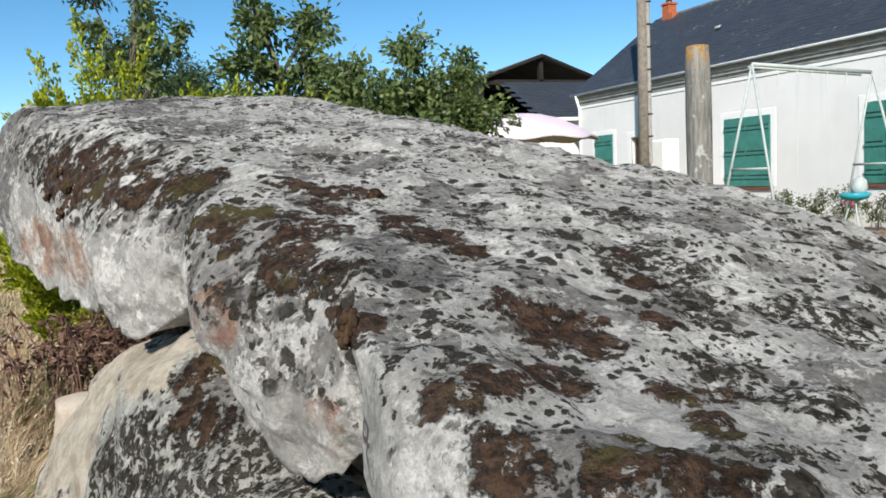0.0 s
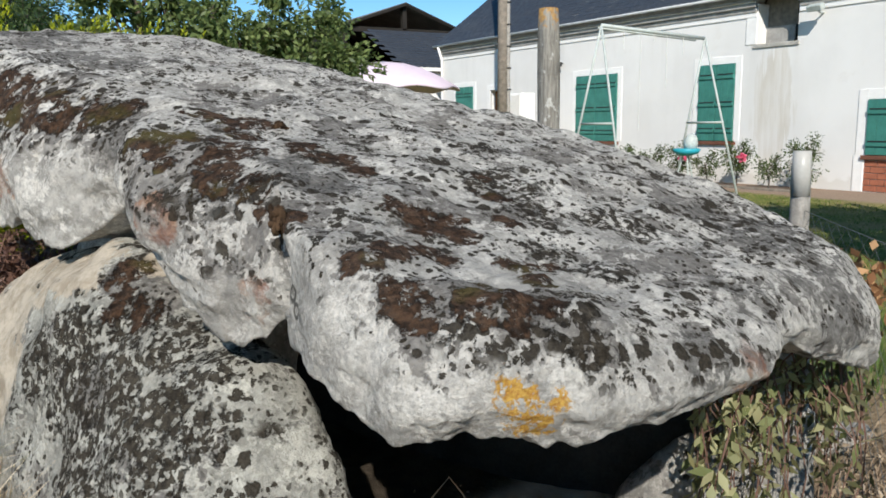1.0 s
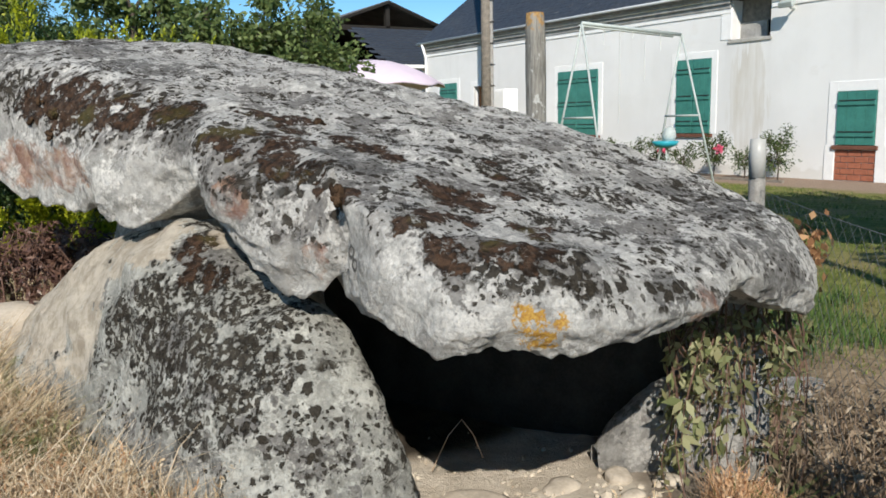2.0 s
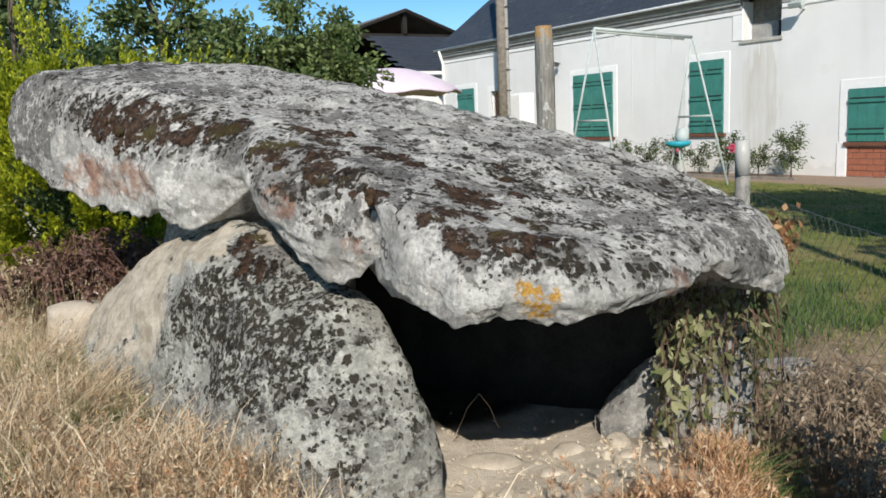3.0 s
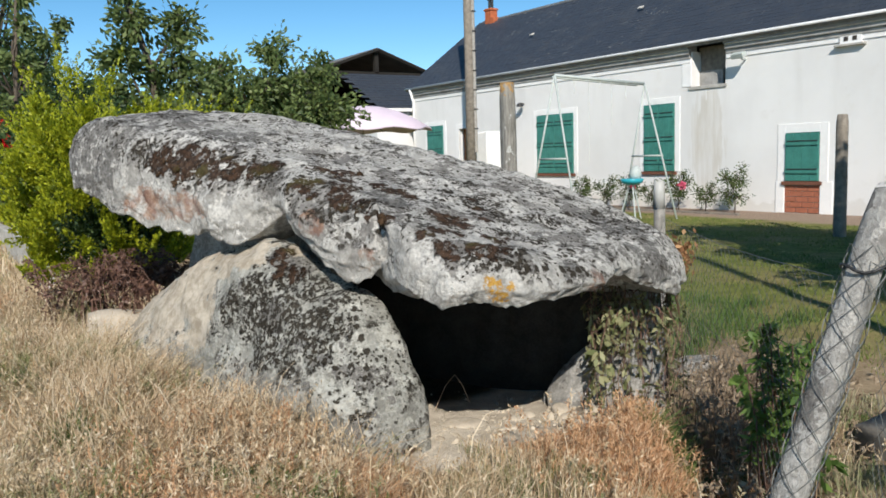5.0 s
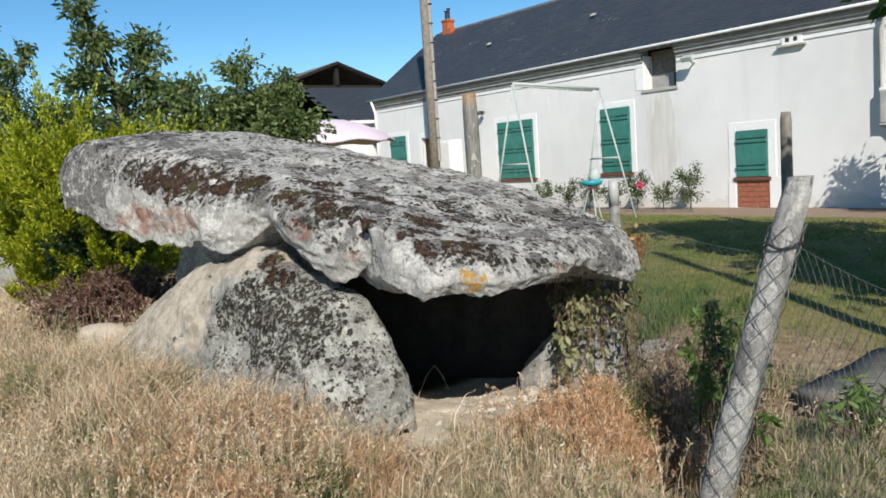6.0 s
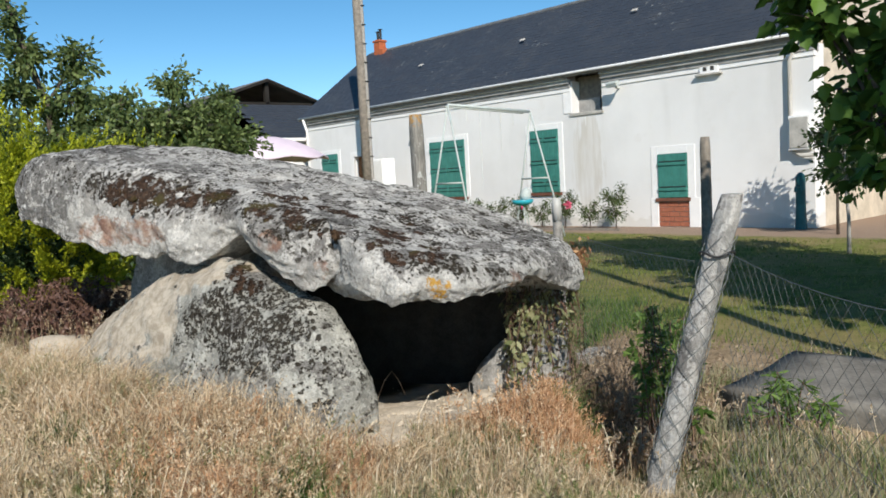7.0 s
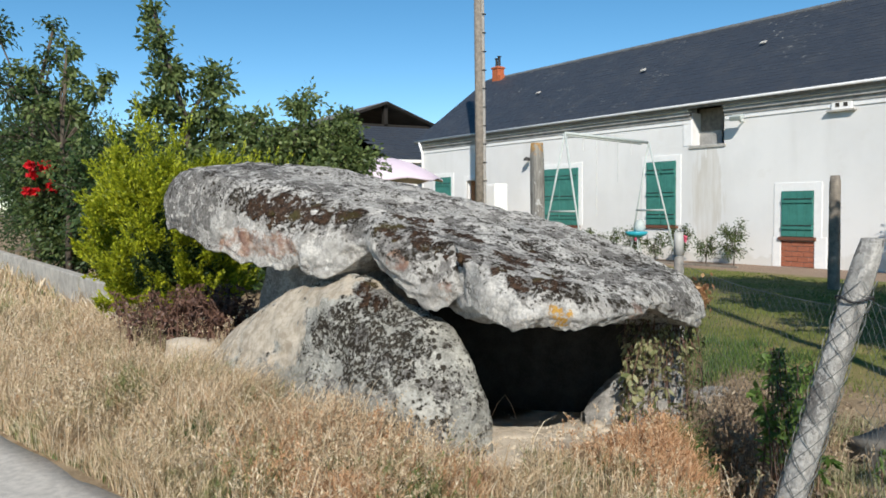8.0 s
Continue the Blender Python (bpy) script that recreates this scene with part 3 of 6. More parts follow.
def moss_cushions(stone, places, parent, seed):
    """Small bumpy cushions that grow on a stone's own surface round each place, with a ragged outline."""
    rng = np.random.default_rng(seed)
    n = len(stone.data.vertices)
    co, no = np.empty(n * 3), np.empty(n * 3)
    stone.data.vertices.foreach_get("co", co)
    stone.data.vertices.foreach_get("normal", no)
    co, no = co.reshape(-1, 3), no.reshape(-1, 3)
    ico = bmesh.new()
    bmesh.ops.create_icosphere(ico, subdivisions=1, radius=1.0)
    ico.verts.ensure_lookup_table()
    iv = np.array([v.co[:] for v in ico.verts])
    fi = np.array([[v.index for v in f.verts] for f in ico.faces])
    ico.free()
    for c, r in places:
        d = np.linalg.norm(co - np.array(c), axis=1) / r
        near = np.nonzero(d < 1.7)[0]
        keep = []
        for k in near:
            p = Vector(co[k])
            if d[k] + 0.7 * noise.fractal(p * 13.0, 0.8, 2.1, 4) < 0.9 and no[k][2] > -0.1:
                keep.append(k)
        if len(keep) < 3:
            continue
        keep = rng.choice(keep, min(len(keep) * 5, 420))
        vs, fs = [], []
        for q, k in enumerate(keep):
            size = rng.uniform(0.004, 0.0105)
            p = co[k] + rng.normal(0, 0.007, 3) - no[k] * 0.004
            nn = no[k]
            t1 = np.cross(nn, rng.normal(0, 1, 3))
            t1 /= np.linalg.norm(t1) + 1e-9
            t2 = np.cross(nn, t1)
            vs.append(p + size * (iv[:, :1] * t1 * rng.uniform(1, 1.8) + iv[:, 1:2] * t2 + iv[:, 2:3] * nn * 0.75))
            fs.append(fi + q * len(iv))
        tagged(part("moss", np_mesh("moss", np.concatenate(vs), np.concatenate(fs), M_MOSS, True), None, parent, "brown cushion moss"), kind="stuff")


moss_cushions(cap, CAP_MOSS, cap, 5)


def ridge_stone(name, ridge, material, label, side, n=2.2, seed=1.0, count=180, amount=0.03):
    """A leaning boulder: rows of ridge x, y, height, foot before and foot behind; side is the way its face looks."""
    rows = catmull(ridge, count)
    sx, sy = side
    rings = []
    for x, y, z, f, b in rows:
        ring = []
        for phi in np.linspace(-0.12, math.pi + 0.12, 90):
            c, s_ = math.cos(phi), math.sin(phi)
            reach = (f if c > 0 else b) * abs(c) ** (2 / n) * (1 if c > 0 else -1)
            up = z * abs(s_) ** (2 / n) if s_ > 0 else s_ * 1.2
            ring.append((x + sx * reach, y + sy * reach, up))
        rings.append(ring)
    v = np.array(rings).reshape(-1, 3)
    v = roughen(v, amount, 3.0, 4, seed)
    for q, c in enumerate(v):
        p = Vector(c) + Vector((seed, 0, 0))
        cells = noise.voronoi(p * 5.0)[0]
        chip = 0.7 * (abs(noise.noise(p * 4.5)) - 0.22) + 0.5 * (cells[1] - cells[0] - 0.3)
        v[q] += np.array((sx, sy, 0.45)) * chip * amount
    v = roughen(v, 0.012, 12.0, 4, seed + 5)
    v = roughen(v, 0.006, 40.0, 3, seed + 9)
    k = len(rings[0])
    a = (np.arange(count - 1)[:, None] * k + np.arange(k - 1)[None]).ravel()
    me = np_mesh(name, v, np.stack([a, a + 1, a + k + 1, a + k], 1), material, True)
    ob = new(name, me)
    return tagged(ob, label, "boulder", "stones of the tomb")


M_UPRIGHT = granite("lichened_granite_upright", spots=0.8, light=1.15, tint=(1.0, 0.975, 0.86),
                    moss=[((0.47, 2.1, 0.84), 0.047), ((0.45, 2.04, 0.8), 0.039), ((0.48, 1.97, 0.76), 0.042), ((0.42, 2.02, 0.75), 0.032)],
                    soot=[((0.24, 2.23, 0.59), 0.09), ((0.33, 2.09, 0.66), 0.11), ((0.46, 1.98, 0.73), 0.09), ((0.39, 1.9, 0.63), 0.12), ((0.52, 1.82, 0.7), 0.085), ((0.58, 1.69, 0.69), 0.071), ((0.49, 1.7, 0.61), 0.079),
                          ((0.3, 2.04, 0.53), 0.10), ((0.4, 1.76, 0.55), 0.097), ((0.53, 1.59, 0.56), 0.06), ((0.29, 1.91, 0.43), 0.10), ((0.43, 1.61, 0.47), 0.08), ((0.35, 1.75, 0.40), 0.08)],
                    cream=[((0.39, 2.24, 0.85), 0.11), ((0.12, 2.5, 0.5), 0.16), ((0.2, 2.68, 0.67), 0.24), ((0.09, 2.87, 0.52), 0.26), ((0.31, 2.42, 0.8), 0.12), ((0.0, 3.3, 0.4), 0.3), ((0.55, 2.08, 0.87), 0.05)])
ridge_stone("support_stone", [
    (0.765, 1.37, 0.02, 0.05, 0.05), (0.765, 1.39, 0.24, 0.20, 0.12), (0.75, 1.44, 0.42, 0.28, 0.16), (0.72, 1.54, 0.57, 0.33, 0.18), (0.68, 1.68, 0.69, 0.36, 0.2),
    (0.62, 1.90, 0.76, 0.38, 0.22), (0.55, 2.13, 0.87, 0.36, 0.22), (0.50, 2.28, 0.90, 0.36, 0.22), (0.44, 2.55, 0.84, 0.36, 0.22), (0.36, 2.86, 0.77, 0.36, 0.2),
    (0.29, 3.08, 0.69, 0.34, 0.2), (0.20, 3.45, 0.50, 0.32, 0.2), (0.12, 3.75, 0.28, 0.28, 0.2), (0.06, 3.95, 0.02, 0.2, 0.1)],
    M_UPRIGHT, "leaning rounded granite upright with black lichen under the capstone", (-0.968, -0.25), 2.0, amount=0.04)
M_STONE = granite("pale_granite", spots=0.25)
# near-black granite: the chamber's shade is put into the stone colour
M_CHAMBER_SHADE = plain_mat("shade_dark_granite", (0.035, 0.031, 0.027), 0.95, 0.45, 9, bump=0.6)
ridge_stone("support_stone", [
    (0.56, 4.12, 0.2, 0.1, 0.1), (0.58, 4.0, 0.80, 0.12, 0.2), (0.66, 3.75, 1.14, 0.14, 0.2), (0.77, 3.35, 1.08, 0.16, 0.2), (0.82, 2.9, 1.0, 0.16, 0.2), (0.86, 2.5, 0.94, 0.12, 0.2), (0.82, 2.4, 0.3, 0.1, 0.1)],
    M_STONE, "grey granite upright in the shade beneath the capstone", (-0.968, -0.25), 3.5, 4.0)
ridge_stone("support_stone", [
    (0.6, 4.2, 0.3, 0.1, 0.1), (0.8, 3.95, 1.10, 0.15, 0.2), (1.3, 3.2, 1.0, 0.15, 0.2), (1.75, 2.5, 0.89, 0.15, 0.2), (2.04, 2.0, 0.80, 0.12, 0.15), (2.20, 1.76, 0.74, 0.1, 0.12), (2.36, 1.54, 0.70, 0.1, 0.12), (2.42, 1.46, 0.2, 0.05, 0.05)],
    M_CHAMBER_SHADE, "long granite back slab closing the dark chamber", (-0.83, -0.55), 4.0, 7.0)
ridge_stone("support_stone", [
    (2.09, 1.62, 0.1, 0.06, 0.06), (2.13, 1.60, 0.42, 0.08, 0.12), (2.20, 1.57, 0.63, 0.10, 0.16), (2.29, 1.53, 0.63, 0.10, 0.16), (2.36, 1.50, 0.5, 0.1, 0.15), (2.40, 1.48, 0.1, 0.05, 0.05)],
    M_STONE, "narrow pale granite upright behind drying creeper", (-0.3, -0.95), 3.5, 9.0, 60, 0.02)
ridge_stone("kerb_stone", [
    (1.76, 1.70, 0.02, 0.05, 0.05), (1.82, 1.64, 0.13, 0.08, 0.1), (1.91, 1.58, 0.24, 0.10, 0.1), (2.00, 1.54, 0.26, 0.1, 0.1), (2.08, 1.50, 0.02, 0.05, 0.05)],
    M_STONE, "small pale mossy stone at the chamber's mouth", (-0.4, -0.92), 2.4, 12.0, 50, 0.025)
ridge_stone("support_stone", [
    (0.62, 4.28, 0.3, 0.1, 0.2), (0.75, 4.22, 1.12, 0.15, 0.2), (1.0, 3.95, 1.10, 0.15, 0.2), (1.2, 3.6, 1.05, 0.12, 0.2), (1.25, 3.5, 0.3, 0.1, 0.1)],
    M_CHAMBER_SHADE, "rear granite upright deep in the dark chamber", (-0.8, -0.6), 4.0, 15.0, 60, 0.02)


# ---- the farmhouse ----
house = thing("house", (13.27, 5.0, 0), "long low white farmhouse with a slate roof and green shutters", "house", turn=3.0)
LEN, DEEP, EAVE, RIDGE, HALF = 16.85, 6.0, 3.40, 5.95, 3.0
openings = [(4.70, 5.55, 2.65, 3.40), (9.22, 10.62, 0.78, 2.33), (6.0, 6.88, 0.82, 2.34), (2.585, 3.315, 0.0, 1.56), (13.6, 14.25, 0.0, 2.15), (15.1, 16.0, 0.8, 2.3)]


def wall_with_holes(length, height, thick, holes):
    """A wall along y from 0, its face at x = 0, with openings (y0, y1, z0, z1) right through it."""
    bm = bmesh.new()
    ys = sorted({0.0, length, *[h[0] for h in holes], *[h[1] for h in holes]})
    for y0, y1 in zip(ys, ys[1:]):
        cut = sorted([(h[2], h[3]) for h in holes if h[0] <= y0 + 1e-6 and h[1] >= y1 - 1e-6])
        z = -0.2
        for z0, z1 in cut + [(height, height)]:
            if z0 - z > 1e-4:
                add_box(bm, (0, y0, z), (thick, y1, z0))
            z = z1
    bmesh.ops.remove_doubles(bm, verts=bm.verts[:], dist=1e-5)
    return bm


part("wall", wall_with_holes(LEN, EAVE, 0.45, openings), M_RENDER, house, "off-white lime-rendered front wall")
for y0, y1 in ((0.003, 0.45), (LEN - 0.45, LEN - 0.003)):
    gable = bmesh.new()
    a = [gable.verts.new((x, y0, z)) for x, z in ((0.452, -0.2), (DEEP, -0.2), (DEEP, EAVE), (HALF, RIDGE - 0.1), (0.452, EAVE + 0.3))]
    b = [gable.verts.new((v.co.x, y1, v.co.z)) for v in a]
    gable.faces.new(a)
    gable.faces.new(b[::-1])
    for i in range(5):
        gable.faces.new((a[i], a[(i + 1) % 5], b[(i + 1) % 5], b[i]))
    part("gable_wall", gable, M_CREAM, house, "cream stone gable wall")
part("back_wall", box((DEEP - 0.4, 0.45, -0.2), (DEEP - 0.003, LEN - 0.45, EAVE)), M_RENDER, house)
part("floor", box((0.45, 0.45, -0.1), (DEEP - 0.4, LEN - 0.45, 0.02)), M_DARK, house)


def slate_slope(sign):
    """Courses of lapped slates as real thin steps over one slope."""
    bm = bmesh.new()
    x0, z0 = -0.22, EAVE + 0.18
    run, rise = HALF + 0.22, RIDGE - z0
    slope = math.hypot(run, rise)
    dx, dz = run / slope, rise / slope
    courses = 26
    step = slope / courses
    prev = None
    for k in range(courses):
        for s_, up in ((k * step, 0.0035), ((k + 1) * step, 0.0015)):
            row = []
            for y in np.linspace(-0.15, LEN + 0.15, 57):
                w = up + 0.002 * noise.noise(Vector((y * 0.9, k * 0.8, 0)))
                x, z = x0 + dx * s_ - dz * w, z0 + dz * s_ + dx * w - 0.03 * math.sin(math.pi * y / LEN) * s_ / slope
                row.append(bm.verts.new((x if sign > 0 else 2 * HALF - x, y, z)))
            if prev:
                for p in range(56):
                    bm.faces.new((prev[p], prev[p + 1], row[p + 1], row[p]))
            prev = row
    return bm


roof = part("roof", slate_slope(1), M_SLATE, house, "dark blue-grey slate roof with pale lichen blots")
part("back_slope", slate_slope(-1), M_SLATE, roof)
deck = bmesh.new()
y0, y1 = -0.14, LEN + 0.14
a = [deck.verts.new((x, y0, z)) for x, z in ((-0.19, EAVE + 0.13), (HALF, RIDGE - 0.10), (2 * HALF + 0.19, EAVE + 0.13), (2 * HALF + 0.17, EAVE + 0.08), (HALF, RIDGE - 0.20), (-0.17, EAVE + 0.08))]
b = [deck.verts.new((v.co.x, y1, v.co.z)) for v in a]
deck.faces.new(a)
deck.faces.new(b[::-1])
for i in range(6):
    deck.faces.new((a[i], a[(i + 1) % 6], b[(i + 1) % 6], b[i]))
part("roof_deck", deck, M_OLD_WOOD, roof)
for k in range(28):
    y0 = k * 0.6 + 0.02
    cap_tile = bmesh.new()
    add_tube(cap_tile, [(HALF, y0, RIDGE - 0.05), (HALF, y0 + 0.59, RIDGE - 0.055)], 0.075, 10)
    part("ridge_tile", cap_tile, M_RIDGE, roof)
# cornice: stepped grey bands under the eave, broken at the loft opening
for y0, y1 in ((-0.02, 4.68), (5.57, LEN + 0.02)):
    for d, z0, z1 in ((0.04, EAVE - 0.15, EAVE - 0.06), (0.085, EAVE - 0.06, EAVE + 0.04), (0.14, EAVE + 0.04, EAVE + 0.14)):
        part("cornice", box((-d, y0, z0), (0.2, y1, z1), 0.008), M_CORNICE_OLD, house, "weathered grey moulded cornice")
    part("cornice_fillet", box((-0.098, y0, EAVE + 0.025), (0.0, y1, EAVE + 0.045), 0.004), M_TRIM, house, "thin white painted fillet")
    part("cornice_band", box((-0.022, y0, EAVE - 0.24), (0.1, y1, EAVE - 0.15), 0.004), M_TRIM, house, "white painted band")
gut = bmesh.new()
add_tube(gut, [(-0.20, -0.15, EAVE + 0.165), (-0.20, LEN + 0.15, EAVE + 0.165)], 0.03, 10)
part("gutter", gut, M_ZINC, house, "pale zinc gutter", True)
part("downpipe", tube([(-0.20, 16.7, EAVE + 0.14), (-0.06, 16.72, EAVE - 0.25), (-0.06, 16.72, 0.1)], 0.04), M_TRIM, house, "white downpipe", True)
part("downpipe", tube([(-0.20, 0.2, EAVE + 0.14), (-0.06, 0.42, EAVE - 0.3), (-0.06, 0.42, 1.45), (-0.10, 0.2, 1.36), (-0.10, -0.05, 1.36)], 0.04), M_CORNICE, house, "grey downpipe", True)


def shutter_window(y0, y1, z0, z1, leaves, sill_mat, frame_w=0.14):
    """A closed shuttered window with its painted surround and sill."""
    win = part("window", box((0.20, y0, z0), (0.24, y1, z1)), M_DARK, house)
    for lo, hi in (((-0.012, y0 - frame_w, z0), (0.05, y0, z1 + frame_w)), ((-0.012, y1, z0), (0.05, y1 + frame_w, z1 + frame_w)), ((-0.012, y0, z1), (0.05, y1, z1 + frame_w))):
        part("surround", box(lo, hi, 0.004), M_TRIM, win, "white painted surround")
    part("sill", box((-0.05, y0 - 0.06, z0 - 0.07), (0.15, y1 + 0.06, z0), 0.008), sill_mat, win, "dark red-brown sill")
    wide = (y1 - y0) / leaves
    for k in range(leaves):
        a = y0 + k * wide + 0.006
        boards = max(3, round(wide / 0.17))
        leaf = bmesh.new()
        for b in range(boards):
            bw = (wide - 0.012) / boards
            add_box(leaf, (-0.035, a + b * bw + 0.002, z0 + 0.012), (-0.003, a + (b + 1) * bw - 0.002, z1 - 0.006), 0.003)
        sh = part("shutter", leaf, M_SHUTTER, win, "closed green board shutter")
        for zz in ((z0 + 0.22), (z0 + z1) / 2 - 0.02, (z1 - 0.24)) if leaves > 1 else ((z0 + 0.2), (z1 - 0.2)):
            part("batten", box((-0.058, a + 0.01, zz - 0.045), (-0.036, a + wide - 0.02, zz + 0.03), 0.004), M_SHUTTER, sh)
            part("hinge_strap", box((-0.068, a + 0.02, zz + 0.03), (-0.037, a + wide - 0.06, zz + 0.048), 0.002), M_DARK_METAL, sh, "dark iron hinge strap")


M_SILL = plain_mat("red_brown_sill", (0.16, 0.07, 0.045), 0.8, 0.3, 10)
shutter_window(9.22, 10.62, 0.78, 2.33, 2, M_SILL)
shutter_window(6.0, 6.88, 0.82, 2.34, 2, M_SILL)
shutter_window(2.60, 3.30, 0.62, 1.56, 1, M_SILL, 0.17)
shutter_window(15.1, 16.0, 0.8, 2.3, 2, M_SILL)
# brick infill below the small window
part("apron", box((0.02, 2.58, 0.0), (0.2, 3.32, 0.55)), M_MORTAR, house, "mortar bed")
for s0 in (2.33, 3.32):
    part("surround", box((-0.014, s0, 0.0), (0.05, s0 + (0.25 if s0 < 3 else 0.18), 0.62), 0.004), M_TRIM, house)
# hatch and panel stop short; the dark behind stands in for the jamb's shadow
part("loft_back", box((0.26, 4.95, 2.6), (0.30, 5.6, 2.98)), M_CORNICE_OLD, house, "bare grey loft hatch")
part("loft_panel", box((0.30, 4.93, 2.98), (0.34, 5.6, 3.5)), M_OLD_WOOD, house, "dusty grey-brown loft panel")
# loft back and floor carry the loft's shade in their colour
part("loft_shade", box((0.9, 4.4, 2.5), (0.95, 5.9, 3.6)), M_DARK, house)
part("loft_floor", box((0.3, 4.4, 2.5), (0.95, 5.9, 2.6)), M_DARK, house)
part("loft_jamb", box((-0.015, 5.56, 2.66), (0.16, 5.80, 3.25), 0.005), M_TRIM, house, "white painted jamb")
part("loft_sill", box((-0.03, 4.66, 2.58), (0.2, 5.62, 2.65), 0.008), M_CORNICE, house)
part("door", box((0.16, 13.62, 0.02), (0.21, 14.23, 2.13), 0.005), M_BROWN_DOOR, house, "brown wooden door")
for lo, hi in (((-0.012, 13.44, 0.0), (0.05, 13.6, 2.3)), ((-0.012, 14.25, 0.0), (0.05, 14.41, 2.3)), ((-0.012, 13.6, 2.15), (0.05, 14.25, 2.3))):
    part("surround", box(lo, hi, 0.004), M_TRIM, house)
chim = part("chimney", box((2.80, 16.12, 5.55), (3.10, 16.44, 6.32), 0.01), M_ORANGE_BRICK, house, "orange brick chimney")
part("chimney_cap", box((2.77, 16.09, 6.24), (3.13, 16.47, 6.30), 0.01), M_ORANGE_BRICK, chim)
part("footing", box((2.76, 15.9, 5.6), (3.14, 16.12, 5.98), 0.02), M_ORANGE_BRICK, chim)
for fy, ft in ((16.21, 6.66), (16.36, 6.60)):
    part("flue", tube([(2.95, fy, 6.3), (2.95, fy, ft), (2.95, fy, ft + 0.01), (2.95, fy, ft + 0.03)], [0.045, 0.045, 0.085, 0.08], 12), M_DARK_METAL, chim, "dark metal flue with a cowl")
for row in range(5):
    z0 = 0.012 + row * 0.106
    cuts = [2.585, 2.83, 3.075, 3.315] if row % 2 == 0 else [2.585, 2.70, 2.95, 3.20, 3.315]
    for a, b in zip(cuts, cuts[1:]):
        part("brick", box((0.003, a + 0.007, z0), (0.10, b - 0.007, z0 + 0.094), 0.004), M_BRICK, house)
for y, s_ in ((1.9, 0.62), (4.9, 0.62), (8.3, 0.55), (12.3, 0.5)):
    x, z = -0.36 + 3.36 * s_, EAVE + 0.20 + (RIDGE - EAVE - 0.20) * s_
    vent = bmesh.new()
    add_box(vent, (-0.06, -0.075, -0.01), (0.05, 0.075, 0.016), 0.006)
    vent.transform(Matrix.Translation((x, y, z + 0.02)) @ Matrix.Rotation(-math.atan2(RIDGE - EAVE - 0.2, 3.36), 4, "Y"))
    part("roof_vent", vent, M_CORNICE, roof, "pale metal slate vent")

# things on the front wall
HOUSE = pose(13.27, 5.0, 0, 0, 0, 3.0)


def on_house(name, y, z, label, category):
    t = thing(name, (0, 0, 0), label, category)
    t.matrix_basis = HOUSE @ pose(0, y, z)
    return t


lamp = on_house("wall_lamp", 4.22, 3.08, "white floodlight on a bracket under the eave", "wall lamp")
part("bracket", tube([(0.01, 0, 0), (-0.12, 0, 0.0), (-0.18, 0, 0.05)], 0.018), M_WHITE_METAL, lamp)
head = box((-0.12, -0.14, -0.05), (0.02, 0.14, 0.06), 0.015)
head.transform(pose(-0.2, 0, 0.09, 0, -25, 0))
part("head", head, M_WHITE_METAL, lamp)
vent = on_house("wall_vent", 2.05, 3.16, "white double vent box on a ledge", "vent")
part("ledge", box((-0.10, -0.28, -0.09), (0.004, 0.28, -0.05), 0.006), M_CORNICE, vent)
part("body", box((-0.05, -0.20, -0.05), (0.004, 0.20, 0.09), 0.006), M_TRIM, vent)
# near-black plates on the face, coloured as the shade inside two vent holes
for d in (-0.08, 0.08):
    part("hole_shade", box((-0.054, d - 0.04, 0.0), (-0.045, d + 0.04, 0.08)), M_DARK, vent)
small = on_house("wall_lamp", 11.15, 2.68, "small black wall lamp beside a shuttered window", "wall lamp")
part("arm", tube([(0.01, 0, 0), (-0.1, 0, 0.02), (-0.16, 0, 0.0)], 0.015), M_DARK_METAL, small)
part("shade", tube([(-0.16, 0, -0.07), (-0.16, 0, 0.0), (-0.16, 0, 0.04)], [0.10, 0.08, 0.02], 12), M_DARK_METAL, small)
meter = on_house("meter_box", 0.22, 1.78, "pale grey meter box at the house corner", "meter box")
part("body", box((-0.16, -0.2, -0.32), (0.004, 0.2, 0.32), 0.01), M_TRIM, meter)
part("cover", box((-0.18, -0.17, -0.28), (-0.162, 0.17, 0.28), 0.008), M_CORNICE, meter)
# teal paint with the tree's shade on the pump put into its colour
M_BLUE = plain_mat("shaded_teal_paint", (0.015, 0.110, 0.130), 0.5, 0.2, 8)
pump = on_house("hand_pump", 0.12, 0.0, "old teal hand pump by the house corner", "pump")
part("body", tube([(-0.35, 0, -0.02), (-0.35, 0, 0.3), (-0.35, 0, 0.98), (-0.35, 0, 1.05)], [0.11, 0.09, 0.085, 0.03], 12), M_BLUE, pump)
part("spout", tube([(-0.40, 0, 0.8), (-0.55, 0, 0.78), (-0.58, 0, 0.7)], 0.025), M_BLUE, pump)


